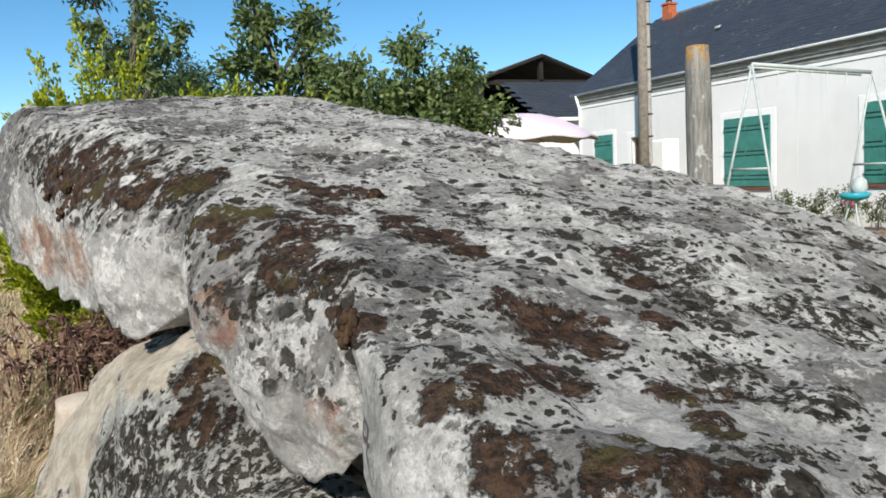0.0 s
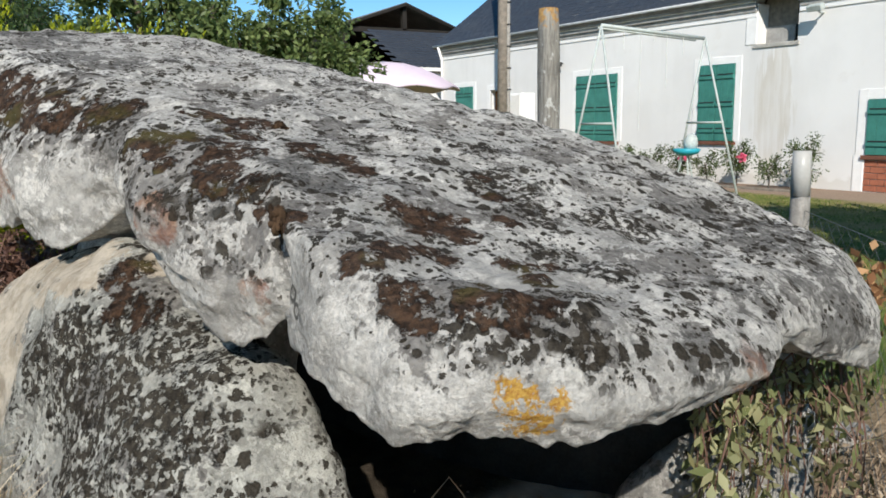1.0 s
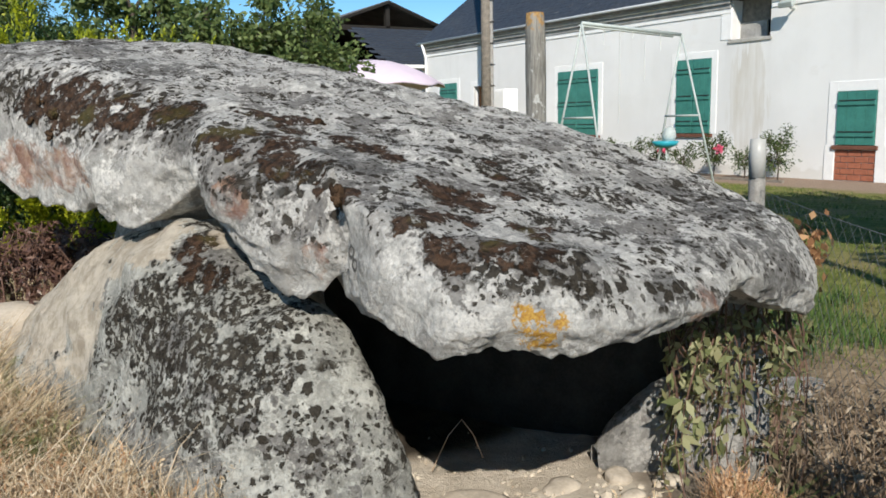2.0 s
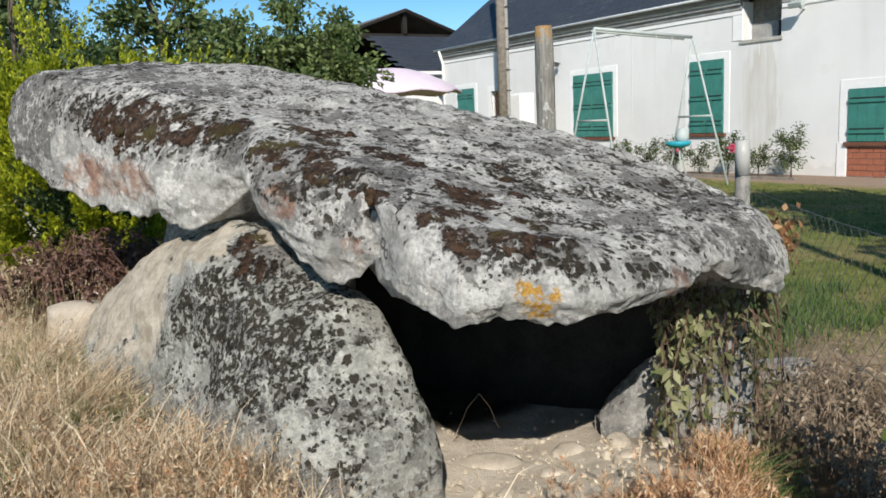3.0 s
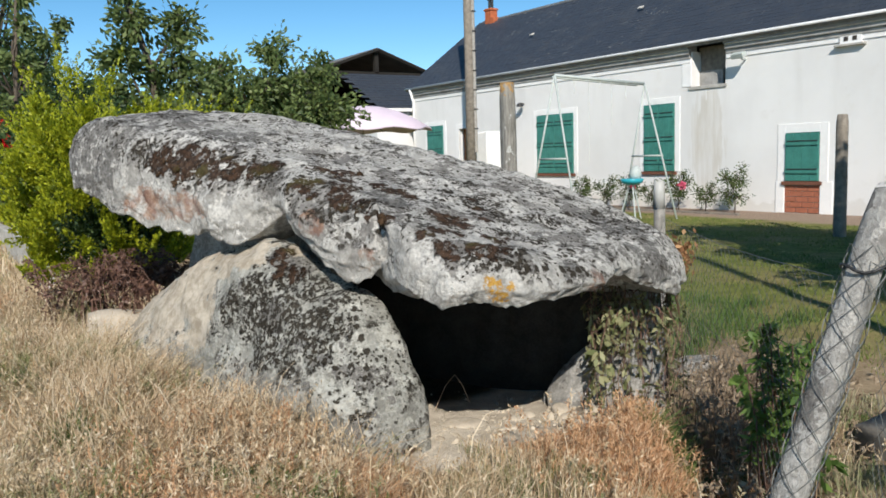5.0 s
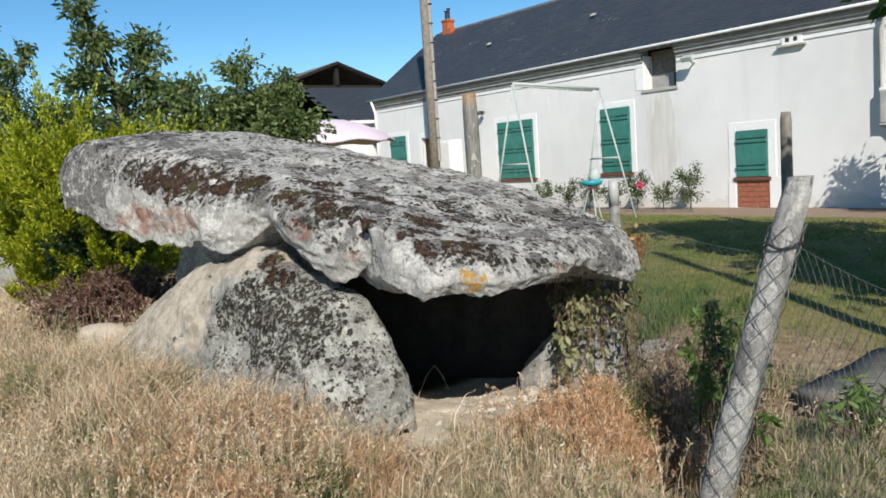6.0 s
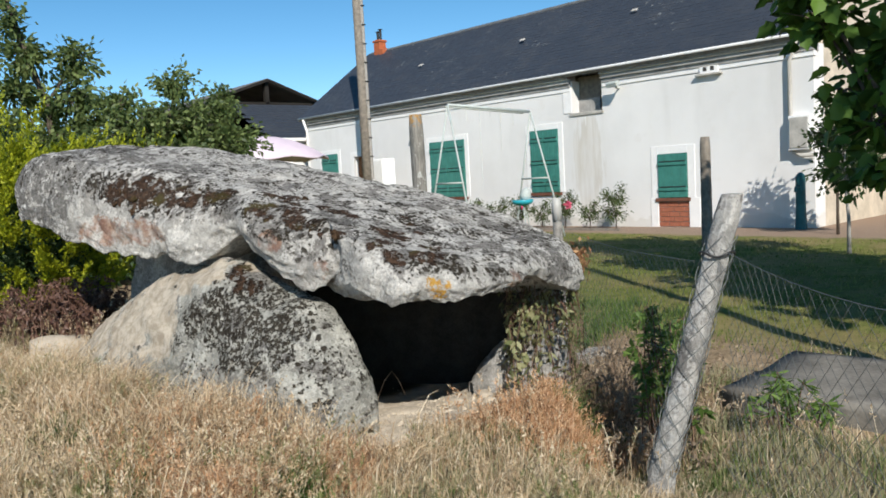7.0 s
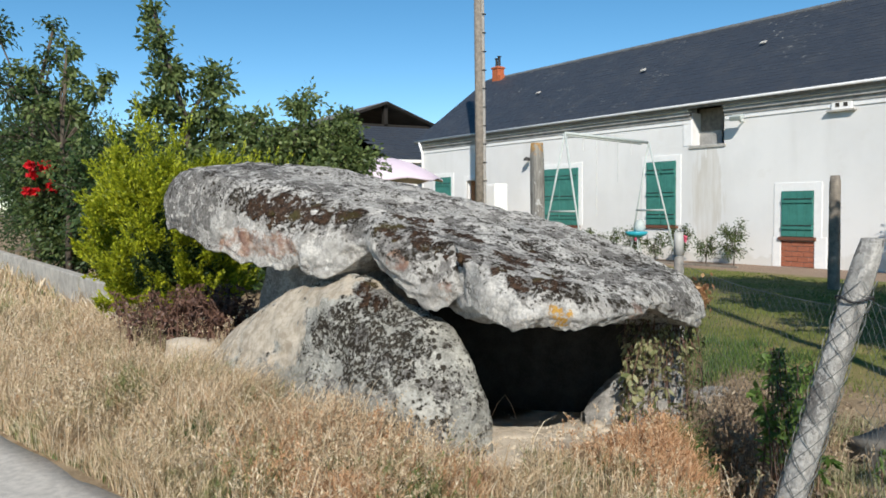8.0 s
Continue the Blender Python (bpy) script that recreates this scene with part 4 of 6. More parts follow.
# ---- foliage ----
def leaf_cloud(points, normals, length, width, rng, droop=0.3):
    """Folded kite-shaped leaves, one at each point, turned about its outward way; returns verts and triangles."""
    n = len(points)
    out = normals + rng.normal(0, 0.55, (n, 3))
    out[:, 2] -= droop
    out /= np.linalg.norm(out, axis=1)[:, None] + 1e-9
    ref = rng.normal(0, 1, (n, 3))
    side = np.cross(out, ref)
    side /= np.linalg.norm(side, axis=1)[:, None] + 1e-9
    up = np.cross(side, out)
    ln = length * rng.uniform(0.6, 1.25, n)[:, None]
    wd = width * rng.uniform(0.7, 1.2, n)[:, None]
    a, tip = points, points + out * ln
    mid = points + out * ln * 0.45 - up * wd * 0.15
    v = np.stack([a, mid + side * wd * 0.5 + up * wd * 0.2, tip, mid - side * wd * 0.5 + up * wd * 0.2], 1).reshape(-1, 3)
    q = np.arange(n) * 4
    f = np.concatenate([np.stack([q, q + 1, q + 2], 1), np.stack([q, q + 2, q + 3], 1)])
    return v, f


def lobed_cloud(points, normals, size, rng, droop):
    """Broad lobed leaves as little fans of triangles."""
    n = len(points)
    out = normals + rng.normal(0, 0.5, (n, 3))
    out[:, 2] -= droop
    out /= np.linalg.norm(out, axis=1)[:, None] + 1e-9
    side = np.cross(out, rng.normal(0, 0.6, (n, 3)) + np.array((0, 0, 1.0)))
    side /= np.linalg.norm(side, axis=1)[:, None] + 1e-9
    up = np.cross(side, out)
    ln = size * rng.uniform(0.55, 1.15, n)[:, None]
    shape = ((0, 0), (0.08, 0.26), (0.30, 0.46), (0.42, 0.34), (0.66, 0.36), (0.78, 0.18), (1.0, 0.0), (0.78, -0.18), (0.66, -0.36), (0.42, -0.34), (0.30, -0.46), (0.08, -0.26))
    v = np.stack([points + out * ln * a + side * ln * b + up * ln * (0.25 * abs(b) - 0.22 * a * a) for a, b in shape], 1).reshape(-1, 3)
    q = np.arange(n) * 12
    f = np.concatenate([np.stack([q, q + k, q + k + 1], 1) for k in range(1, 11)])
    return v, f


def in_ball(rng, n, power=0.45):
    d = rng.normal(0, 1, (n, 3))
    d /= np.linalg.norm(d, axis=1)[:, None]
    return d * rng.uniform(0, 1, n)[:, None] ** power


def tree(name, base, lobes, trunk_r, twigs, leaves, size, mat, label, category, seed, trunk_path=None, spread=0.10, droop=0.35, group="", upward=0.0, bark=None, top_dense=1.0, lobed=False):
    """Trunk and limbs to each lobe (x, y, z, radius, relative to the base), twigs inside it and leaves along the twigs."""
    rng = np.random.default_rng(seed)
    t = thing(name, base, label, category, group)
    zmax = max(l[2] for l in lobes)
    path = trunk_path or [(0, 0, -0.05), (0.04, 0.02, zmax * 0.3), (-0.03, 0.03, zmax * 0.6), tuple(max(lobes, key=lambda l: l[2])[:3])]
    wood = bmesh.new()
    add_tube(wood, path, list(np.linspace(trunk_r, trunk_r * 0.35, len(path))), 8)
    part("trunk", wood, bark or M_BARK, t, "", True)
    limb = bmesh.new()
    P, N = [], []
    for x, y, z, r in lobes:
        c = np.array((x, y, z))
        k = np.array(path[min(len(path) - 1, max(1, int(len(path) * min(z / (zmax + 0.01), 0.99) * 0.75)))])
        mid = (k + c) / 2 + rng.normal(0, 0.05, 3)
        add_tube(limb, [tuple(k), tuple(mid), tuple(c)], [trunk_r * 0.4, trunk_r * 0.28, trunk_r * 0.15], 5)
        m = max(4, int(twigs * r ** 1.6 * (top_dense if z > 3.7 else 1.0)))
        ends = c + in_ball(rng, m) * r * np.array((1, 1, 0.9)) + np.array((0, 0, upward)) * rng.uniform(0, 1, m)[:, None] * r
        for e in ends:
            add_tube(limb, [tuple(c + (e - c) * 0.15), tuple((c + e) / 2 + rng.normal(0, 0.03, 3)), tuple(e)], [trunk_r * 0.12, 0.008, 0.004], 3, False)
            u = rng.uniform(0.45, 1.1, leaves)[:, None]
            p = c + (e - c) * u + rng.normal(0, spread, (leaves, 3))
            P.append(p)
            N.append(np.tile((e - c) / (np.linalg.norm(e - c) + 1e-6), (leaves, 1)))
    part("limb", limb, bark or M_BARK, t, "", True)
    v, f = lobed_cloud(np.concatenate(P), np.concatenate(N), size, rng, droop) if lobed else leaf_cloud(np.concatenate(P), np.concatenate(N), size, size * 0.5, rng, droop)
    crown = part("crown", np_mesh("crown", v, f, mat), None, t)
    tagged(crown, kind="stuff")
    return t


L_CHERRY = leaf_mat("cherry_leaf", (0.06, 0.10, 0.03), (0.24, 0.30, 0.105), 0.42)
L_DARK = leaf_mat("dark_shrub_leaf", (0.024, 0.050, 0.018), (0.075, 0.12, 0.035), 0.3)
L_GOLD = leaf_mat("golden_cypress_spray", (0.14, 0.19, 0.012), (0.50, 0.52, 0.03), 0.38)
L_BIG = leaf_mat("broad_green_leaf", (0.03, 0.07, 0.016), (0.16, 0.28, 0.048), 0.42)
L_ROSE = leaf_mat("rose_leaf", (0.03, 0.06, 0.018), (0.13, 0.17, 0.05), 0.3)
L_DRY = leaf_mat("drying_creeper_leaf", (0.16, 0.19, 0.07), (0.48, 0.46, 0.26), 0.4, (0.22, 0.31, 0.10))
L_WEED = leaf_mat("weed_leaf", (0.07, 0.13, 0.03), (0.20, 0.30, 0.07), 0.45)
L_DEAD = leaf_mat("dead_weed_leaf", (0.19, 0.14, 0.095), (0.42, 0.33, 0.22), 0.2)
L_TWIG = leaf_mat("dry_brown_twig", (0.07, 0.035, 0.028), (0.18, 0.10, 0.07), 0.1)

tree("fruit_tree", (3.6, 11.7, 0), [(-0.9, 0.2, 1.9, 0.75), (-0.2, 0, 2.3, 0.75), (0.5, 0.1, 2.5, 0.7), (1.2, -0.1, 2.2, 0.75), (0.2, -0.3, 1.5, 0.9), (1.0, 0.0, 1.3, 0.8), (-0.8, 0, 1.1, 0.8), (0.42, 0, 3.15, 0.33), (1.25, 0.1, 2.9, 0.33), (-0.6, 0.1, 2.8, 0.3)],
     0.10, 95, 42, 0.11, L_CHERRY, "dense low cherry tree with drooping green leaves", "tree", 11, spread=0.08)
tree("fruit_tree", (2.3, 13.2, 0), [(0.0, 0, 2.4, 0.7), (-0.45, 0, 3.1, 0.55), (0.35, 0.1, 3.1, 0.6), (-0.3, 0, 3.8, 0.5), (0.55, 0, 3.75, 0.42), (-0.45, 0, 4.45, 0.34), (-0.55, 0.1, 4.95, 0.2), (-0.75, 0, 2.5, 0.5), (0.7, 0, 2.6, 0.5), (0, 0, 1.5, 0.8)],
     0.09, 80, 24, 0.14, L_CHERRY, "tall open cherry tree against the sky", "tree", 12, spread=0.08)
tree("fruit_tree", (0.1, 12.6, 0), [(0.0, 0, 2.2, 0.5), (0.12, 0, 2.9, 0.3), (-0.4, 0, 3.0, 0.3), (0.15, 0, 3.5, 0.28), (0.5, 0, 3.3, 0.3), (0.1, 0, 4.0, 0.2), (-0.5, 0, 3.6, 0.22), (0.75, 0, 3.6, 0.18)],
     0.06, 80, 22, 0.12, L_CHERRY, "sparse young fruit tree with thin bare branches", "tree", 13, spread=0.06)
tree("fruit_tree", (-0.05, 16.2, 0), [(0.1, 0, 2.7, 1.0), (0.35, 0, 3.7, 0.55), (0.4, 0, 4.5, 0.35), (-0.4, 0, 3.8, 0.65), (-0.6, 0, 4.9, 0.42), (0.45, 0, 5.1, 0.22)],
     0.08, 78, 18, 0.12, L_DARK, "dark leafy tree at the garden's edge", "tree", 14)
for k, (x, y, r) in enumerate([(1.05, 10.0, 1.0), (1.0, 12.0, 1.25), (1.9, 9.9, 0.95), (2.7, 10.2, 0.7), (0.75, 14.2, 1.3), (0.6, 17.5, 1.5), (0.9, 21.0, 2.0), (1.2, 27.0, 2.6)]):
    tree("garden_shrub", (x, y, 0), [(0, 0, r * 0.75, r), (-0.4 * r, 0, r * 1.35, r * 0.7), (0.5 * r, 0.1, r * 1.25, r * 0.7), (0.1, 0, r * 1.8, r * 0.45)],
         0.05, 70, 40, 0.10, L_DARK, "dark green garden shrub behind the low wall", "shrub", 30 + k, group="garden shrubs")

# golden cypress: many upright plumes
rng = np.random.default_rng(77)
cyp = thing("cypress", (0.22, 5.75, 0), "bushy golden-green cypress beside the tomb", "shrub")
part("trunk", tube([(0, 0, -0.05), (0.03, 0, 0.5), (0, 0.03, 1.3)], [0.07, 0.05, 0.02]), M_BARK, cyp, "", True)
P, N = [], []
for k in range(190):
    a, h = rng.uniform(0, 2 * math.pi), rng.uniform(0.0, 1.0)
    z = 0.36 + 1.30 * h
    r = 0.66 * math.sin(math.pi * min(0.24 + 0.60 * h, 1)) ** 0.7 * rng.uniform(0.7, 1.1)
    root = np.array((r * math.cos(a), r * math.sin(a), z))
    way = np.array((math.cos(a) * 0.7, math.sin(a) * 0.7, 0.8 + 0.5 * h)) + rng.normal(0, 0.16, 3)
    way /= np.linalg.norm(way)
    ln = rng.uniform(0.2, 0.40)
    for b in range(4):
        w2 = way + rng.normal(0, 0.32, 3)
        w2 /= np.linalg.norm(w2)
        l2 = ln * rng.uniform(0.55, 1.0)
        m = 95
        u = rng.uniform(0, 1, m)
        P.append(root + w2 * (u * l2)[:, None] + rng.normal(0, 1, (m, 3)) * (0.025 * (1.25 - u))[:, None])
        N.append(np.tile(w2 * 1.5, (m, 1)))
for x, y, z in ((0.62, -0.1, 1.55), (0.75, -0.2, 1.5), (0.5, -0.2, 1.6), (0.9, -0.2, 1.5), (-0.2, 0, 1.95), (0.0, -0.1, 1.9), (-0.35, 0.1, 1.85)):
    for _ in range(5):
        way = np.array((0.5 if x > 0.3 else 0.0, 0, 1.0)) + rng.normal(0, 0.22, 3)
        u = rng.uniform(0, 1, 90)
        P.append(np.array((x, y, z - 0.15)) + rng.normal(0, 0.05, 3) + way * (u * 0.38)[:, None] + rng.normal(0, 1, (90, 3)) * (0.05 * (1.05 - u))[:, None])
        N.append(np.tile(way, (90, 1)))
# green core leaves, toned dark so the gaps between plumes look shaded
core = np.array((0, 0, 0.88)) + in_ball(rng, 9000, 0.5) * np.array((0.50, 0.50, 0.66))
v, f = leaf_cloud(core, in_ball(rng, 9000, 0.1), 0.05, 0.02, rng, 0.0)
tagged(part("inner_crown", np_mesh("inner_crown", v, f, L_DARK), None, cyp, "inner foliage, dark green for the shade between plumes"), kind="stuff")
v, f = leaf_cloud(np.concatenate(P), np.concatenate(N), 0.036, 0.018, rng, -0.1)
tagged(part("crown", np_mesh("crown", v, f, L_GOLD), None, cyp), kind="stuff")


def bramble(name, at, spread, height, count, mat, label, seed, leaves=0, leaf_m=None, lean=0.5, thick=0.004, category="shrub"):
    """A tangle of thin arching stems, with leaves where it has any."""
    rng = np.random.default_rng(seed)
    t = thing(name, at, label, category)
    bm = bmesh.new()
    P, N = [], []
    for _ in range(count):
        x, y = rng.normal(0, 0.5, 2) * spread
        a = rng.uniform(0, 2 * math.pi)
        h = height * rng.uniform(0.5, 1.1)
        dx, dy = math.cos(a) * lean * h * rng.uniform(0.2, 1), math.sin(a) * lean * h * rng.uniform(0.2, 1)
        pts = [(x, y, -0.02), (x + dx * 0.25, y + dy * 0.25, h * 0.6), (x + dx * 0.65, y + dy * 0.65, h * 0.95), (x + dx, y + dy, h * rng.uniform(0.75, 1.0))]
        add_tube(bm, pts, [thick, thick * 0.8, thick * 0.6, thick * 0.3], 3, False)
        if leaves:
            u = rng.uniform(0.25, 1.0, leaves)
            kp = np.array(pts)
            seg = np.minimum((u * 3).astype(int), 2)
            fr = (u * 3 - seg)[:, None]
            P.append(kp[seg] * (1 - fr) + kp[seg + 1] * fr)
            d = rng.normal(0, 1, (leaves, 3))
            d[:, 2] = np.abs(d[:, 2]) * 0.4
            N.append(d / np.linalg.norm(d, axis=1)[:, None])
    tagged(part("tangle", bm, mat, t), kind="stuff")
    if leaves:
        v, f = leaf_cloud(np.concatenate(P), np.concatenate(N), leaf_m[1], leaf_m[1] * leaf_m[2], rng, 0.7)
        tagged(part("foliage", np_mesh("foliage", v, f, leaf_m[0]), None, t), kind="stuff")
    return t


M_TWIG = plain_mat("dead_brown_twig", (0.13, 0.075, 0.055), 0.9, 0.4, 8)
M_DEADWEED = plain_mat("dead_weed_stem", (0.31, 0.23, 0.16), 0.9, 0.4, 8)
bramble("dead_shrub", (0.12, 4.85, 0.1), 0.42, 0.55, 170, M_TWIG, "dead brown twiggy shrub under the cypress", 5, 22, (L_TWIG, 0.045, 0.4), 0.6, 0.006)
bramble("dead_shrub", (0.42, 4.7, 0.1), 0.3, 0.45, 110, M_TWIG, "dead reddish twiggy shrub beside the tomb", 6, 18, (L_TWIG, 0.045, 0.4), 0.6, 0.006)


def hanging_creeper(at, ends, count, seed, label, leaf, size, tuft=None):
    """Thin stems that fall from the capstone's lip towards the ground, with small hanging leaves."""
    rng = np.random.default_rng(seed)
    t = thing("creeper", at, label, "creeper")
    a, b = np.array(ends[0]), np.array(ends[1])
    bm = bmesh.new()
    P, N = [], []
    for k in range(count):
        p = a + (b - a) * rng.uniform(0, 1) + rng.normal(0, 0.03, 3) * np.array((1, 1, 0.4))
        fall = p[2] + 0.05 if k % 6 == 0 else (p[2] - 0.05) * rng.uniform(0.2, 1.0)
        pts = [p]
        for _ in range(5):
            pts.append(pts[-1] + np.array((rng.normal(0, 0.022), rng.normal(0, 0.022) - 0.004, -fall / 5)))
        add_tube(bm, [tuple(q) for q in pts], [0.003, 0.003, 0.0025, 0.002, 0.002, 0.0015], 3, False)
        n = int(6 + 26 * fall)
        u = rng.uniform(0, 4.999, n) ** 1.0
        i = u.astype(int)
        kp = np.array(pts)
        P.append(kp[i] + (kp[i + 1] - kp[i]) * (u - i)[:, None] + rng.normal(0, 0.012, (n, 3)))
        N.append(rng.normal(0, 0.5, (n, 3)))
    tagged(part("stem", bm, M_TWIG, t), kind="stuff")
    v, f = leaf_cloud(np.concatenate(P), np.concatenate(N), size, size * 0.4, rng, 0.9)
    tagged(part("foliage", np_mesh("foliage", v, f, leaf), None, t), kind="stuff")
    if tuft:
        p = np.array(tuft) + rng.normal(0, 1, (160, 3)) * np.array((0.035, 0.035, 0.05))
        v, f = leaf_cloud(p, rng.normal(0, 0.5, (160, 3)), size, size * 0.5, rng, 0.6)
        tagged(part("dry_tuft", np_mesh("dry_tuft", v, f, L_RUSSET), None, t, "dry russet leaves"), kind="stuff")
    return t


L_RUSSET = leaf_mat("russet_dry_leaf", (0.24, 0.11, 0.05), (0.50, 0.30, 0.15), 0.2)
# withered leaf tone, darkened to give the shade behind the hanging creeper
L_SHADY = leaf_mat("shaded_creeper_leaf", (0.05, 0.055, 0.022), (0.20, 0.19, 0.09), 0.3)
hanging_creeper((0, 0, 0), ((1.74, 1.30, 0.54), (2.06, 1.26, 0.58)), 20, 8, "drying pale-leaved creeper hanging from the capstone", L_DRY, 0.062)
hanging_creeper((0, 0, 0), ((1.80, 1.34, 0.64), (2.24, 1.24, 0.62)), 44, 9, "withered brown creeper at the capstone's low end", L_SHADY, 0.045, (2.30, 1.27, 0.76))
bramble("green_weed", (1.84, 0.36, -0.1), 0.16, 0.68, 26, M_TWIG, "tall leafy green weed beside the ditch", 10, 48, (L_WEED, 0.052, 0.30), 0.26, 0.005)
bramble("green_weed", (1.72, 0.24, -0.1), 0.10, 0.5, 8, M_TWIG, "leafy green weed beside the ditch", 16, 24, (L_WEED, 0.07, 0.42), 0.4, 0.005)
bramble("green_weed", (2.16, -0.12, -0.08), 0.17, 0.36, 14, M_TWIG, "bright green weed before the concrete slab", 17, 22, (L_WEED, 0.085, 0.20), 0.35, 0.005)
for k, (x, y, s_) in enumerate([(2.45, 0.95, 0.26), (2.85, 1.45, 0.28), (1.70, 0.30, 0.24), (2.65, 0.80, 0.25), (3.05, 1.0, 0.25), (2.45, 1.35, 0.24), (2.2, 0.5, 0.24), (2.75, 0.62, 0.2), (3.1, 0.75, 0.2)]):
    bramble("dead_weed", (x, y, -0.12), 0.34, s_ * 0.8, 70, M_DEADWEED, "tangle of dead brown weed stems in the ditch", 40 + k, 7, (L_DEAD, 0.035, 0.35), 0.8, 0.003)

# climbing rose with red flowers, and the roses along the house
M_RED = leaf_mat("red_petal", (0.45, 0.008, 0.012), (0.75, 0.02, 0.03), 0.2)
M_PINK = leaf_mat("pink_petal", (0.65, 0.06, 0.14), (0.8, 0.2, 0.3), 0.2)


def blossom(parent, at, r, mat, seed):
    rng = np.random.default_rng(seed)
    v, f = leaf_cloud(np.array(at) + rng.normal(0, r * 0.25, (26, 3)), in_ball(rng, 26, 0.1), r, r * 1.1, rng, -0.2)
    part("flower", np_mesh("flower", v, f, mat), None, parent)


tree("garden_shrub", (0.62, 8.9, 0), [(0, 0, 0.55, 0.5), (-0.2, 0, 1.0, 0.4), (0.2, 0.1, 1.15, 0.38), (0.0, 0, 1.45, 0.25)],
     0.03, 230, 30, 0.065, L_ROSE, "bushy light green shrub behind the low wall", "shrub", 60, group="garden shrubs")
rose = tree("rose_bush", (0.12, 13.4, 0), [(0.0, 0, 0.8, 0.5), (-0.25, 0, 1.4, 0.45), (0.3, 0.1, 1.25, 0.45), (0.42, -0.1, 0.7, 0.5), (-0.3, 0, 2.0, 0.45), (0.4, 0, 1.9, 0.4)],
            0.03, 240, 30, 0.09, L_ROSE, "tall rose bush covered with red flowers", "shrub", 61)
rng = np.random.default_rng(4)
for k in range(16):
    blossom(rose, (rng.uniform(-0.65, 0.25), -0.5 + rng.uniform(-0.1, 0.1), rng.uniform(1.35, 2.1)), 0.085, M_RED, 100 + k)
for k, (y, h) in enumerate([(4.0, 0.85), (4.7, 0.55), (5.4, 0.8), (6.1, 0.6), (6.8, 0.75), (7.5, 0.65), (8.3, 0.7), (9.6, 0.45), (11.9, 0.7)]):
    p = HOUSE @ Vector((-0.62, y, 0))
    t = tree("rose_bush", tuple(p), [(0, 0, h * 0.5, h * 0.38), (0.15, 0, h * 0.75, h * 0.25), (-0.12, 0.1, h * 0.8, h * 0.22), (0.05, -0.1, h, h * 0.12)],
             0.015, 170, 22, 0.055, L_ROSE, "small garden rose against the white wall", "shrub", 70 + k, spread=0.05, group="roses along the house")
    if k in (4, 2):
        blossom(t, (-0.1, -0.2, h * 0.7), 0.09, M_PINK, 130 + k)
part_bed = new("flower_bed_edge", bm_mesh("flower_bed_edge", box((-0.04, 3.6, -0.05), (0.04, 9.2, 0.045), 0.01), M_OLD_WOOD))
part_bed.matrix_basis = HOUSE @ pose(-1.05, 0, 0)
tagged(part_bed, "low dark edging board of the rose bed", "edging")

# broad-leaved tree whose branches reach into view
bl = tree("broadleaf_tree", (5.95, 0.35, 0), [(-0.35, 0.5, 1.55, 0.26), (-0.42, 0.72, 1.85, 0.20), (-0.30, 0.45, 1.15, 0.24), (-0.05, 0.3, 1.3, 0.34), (-0.05, 0.4, 2.1, 0.46), (-0.5, 0.85, 2.4, 0.36), (-0.62, 0.95, 2.8, 0.40), (0.2, 0.2, 2.7, 0.55), (0.35, 0.0, 1.5, 0.5), (-0.25, 0.65, 3.2, 0.45), (0.5, -0.3, 2.4, 0.6), (0.4, 0.1, 3.3, 0.5), (-0.3, 0.2, 4.4, 0.9), (-0.1, 0.7, 4.7, 0.8), (0.4, -0.9, 4.4, 1.0), (-0.3, -1.5, 4.2, 0.9), (0.4, 0.2, 4.6, 0.9), (-0.1, -0.4, 5.2, 0.8), (-0.3, -2.4, 4.1, 0.9)],
          0.075, 78, 9, 0.17, L_BIG, "young tree with broad soft green leaves", "tree", 90, [(0, 0, -0.05), (0.05, 0.05, 0.8), (0.0, 0.12, 1.6), (-0.2, 0.3, 2.6)], spread=0.10, droop=0.5, top_dense=1.8, lobed=True)
tree("broadleaf_tree", (3.7, -3.0, 0), [(0, 0, 4.2, 1.2), (-0.9, -1.1, 4.3, 1.0), (0.9, 0.9, 4.4, 1.0), (0.4, -0.4, 5.1, 1.0)], 0.12, 90, 10, 0.24, L_BIG, "broad-leaved shade tree beside the lane", "tree", 92, spread=0.12, droop=0.5, lobed=True)
tree("garden_shrub", (12.05, 4.05, 0), [(0, 0, 1.1, 0.40), (0.1, 0.2, 1.6, 0.34), (-0.1, -0.2, 1.7, 0.36), (0.0, 0.1, 2.1, 0.22), (0.1, -0.45, 1.2, 0.35)],
     0.03, 150, 22, 0.10, L_DARK, "dark leafy shrub at the house corner", "shrub", 93, spread=0.07)
tree("sapling", (9.4, 2.72, 0), [(0, 0, 1.0, 0.25), (0.1, 0.05, 1.3, 0.3), (-0.1, 0, 1.6, 0.22)], 0.03, 150, 14, 0.10, L_DARK, "thin staked sapling on the lawn", "tree", 91, bark=M_GREY_WOOD)


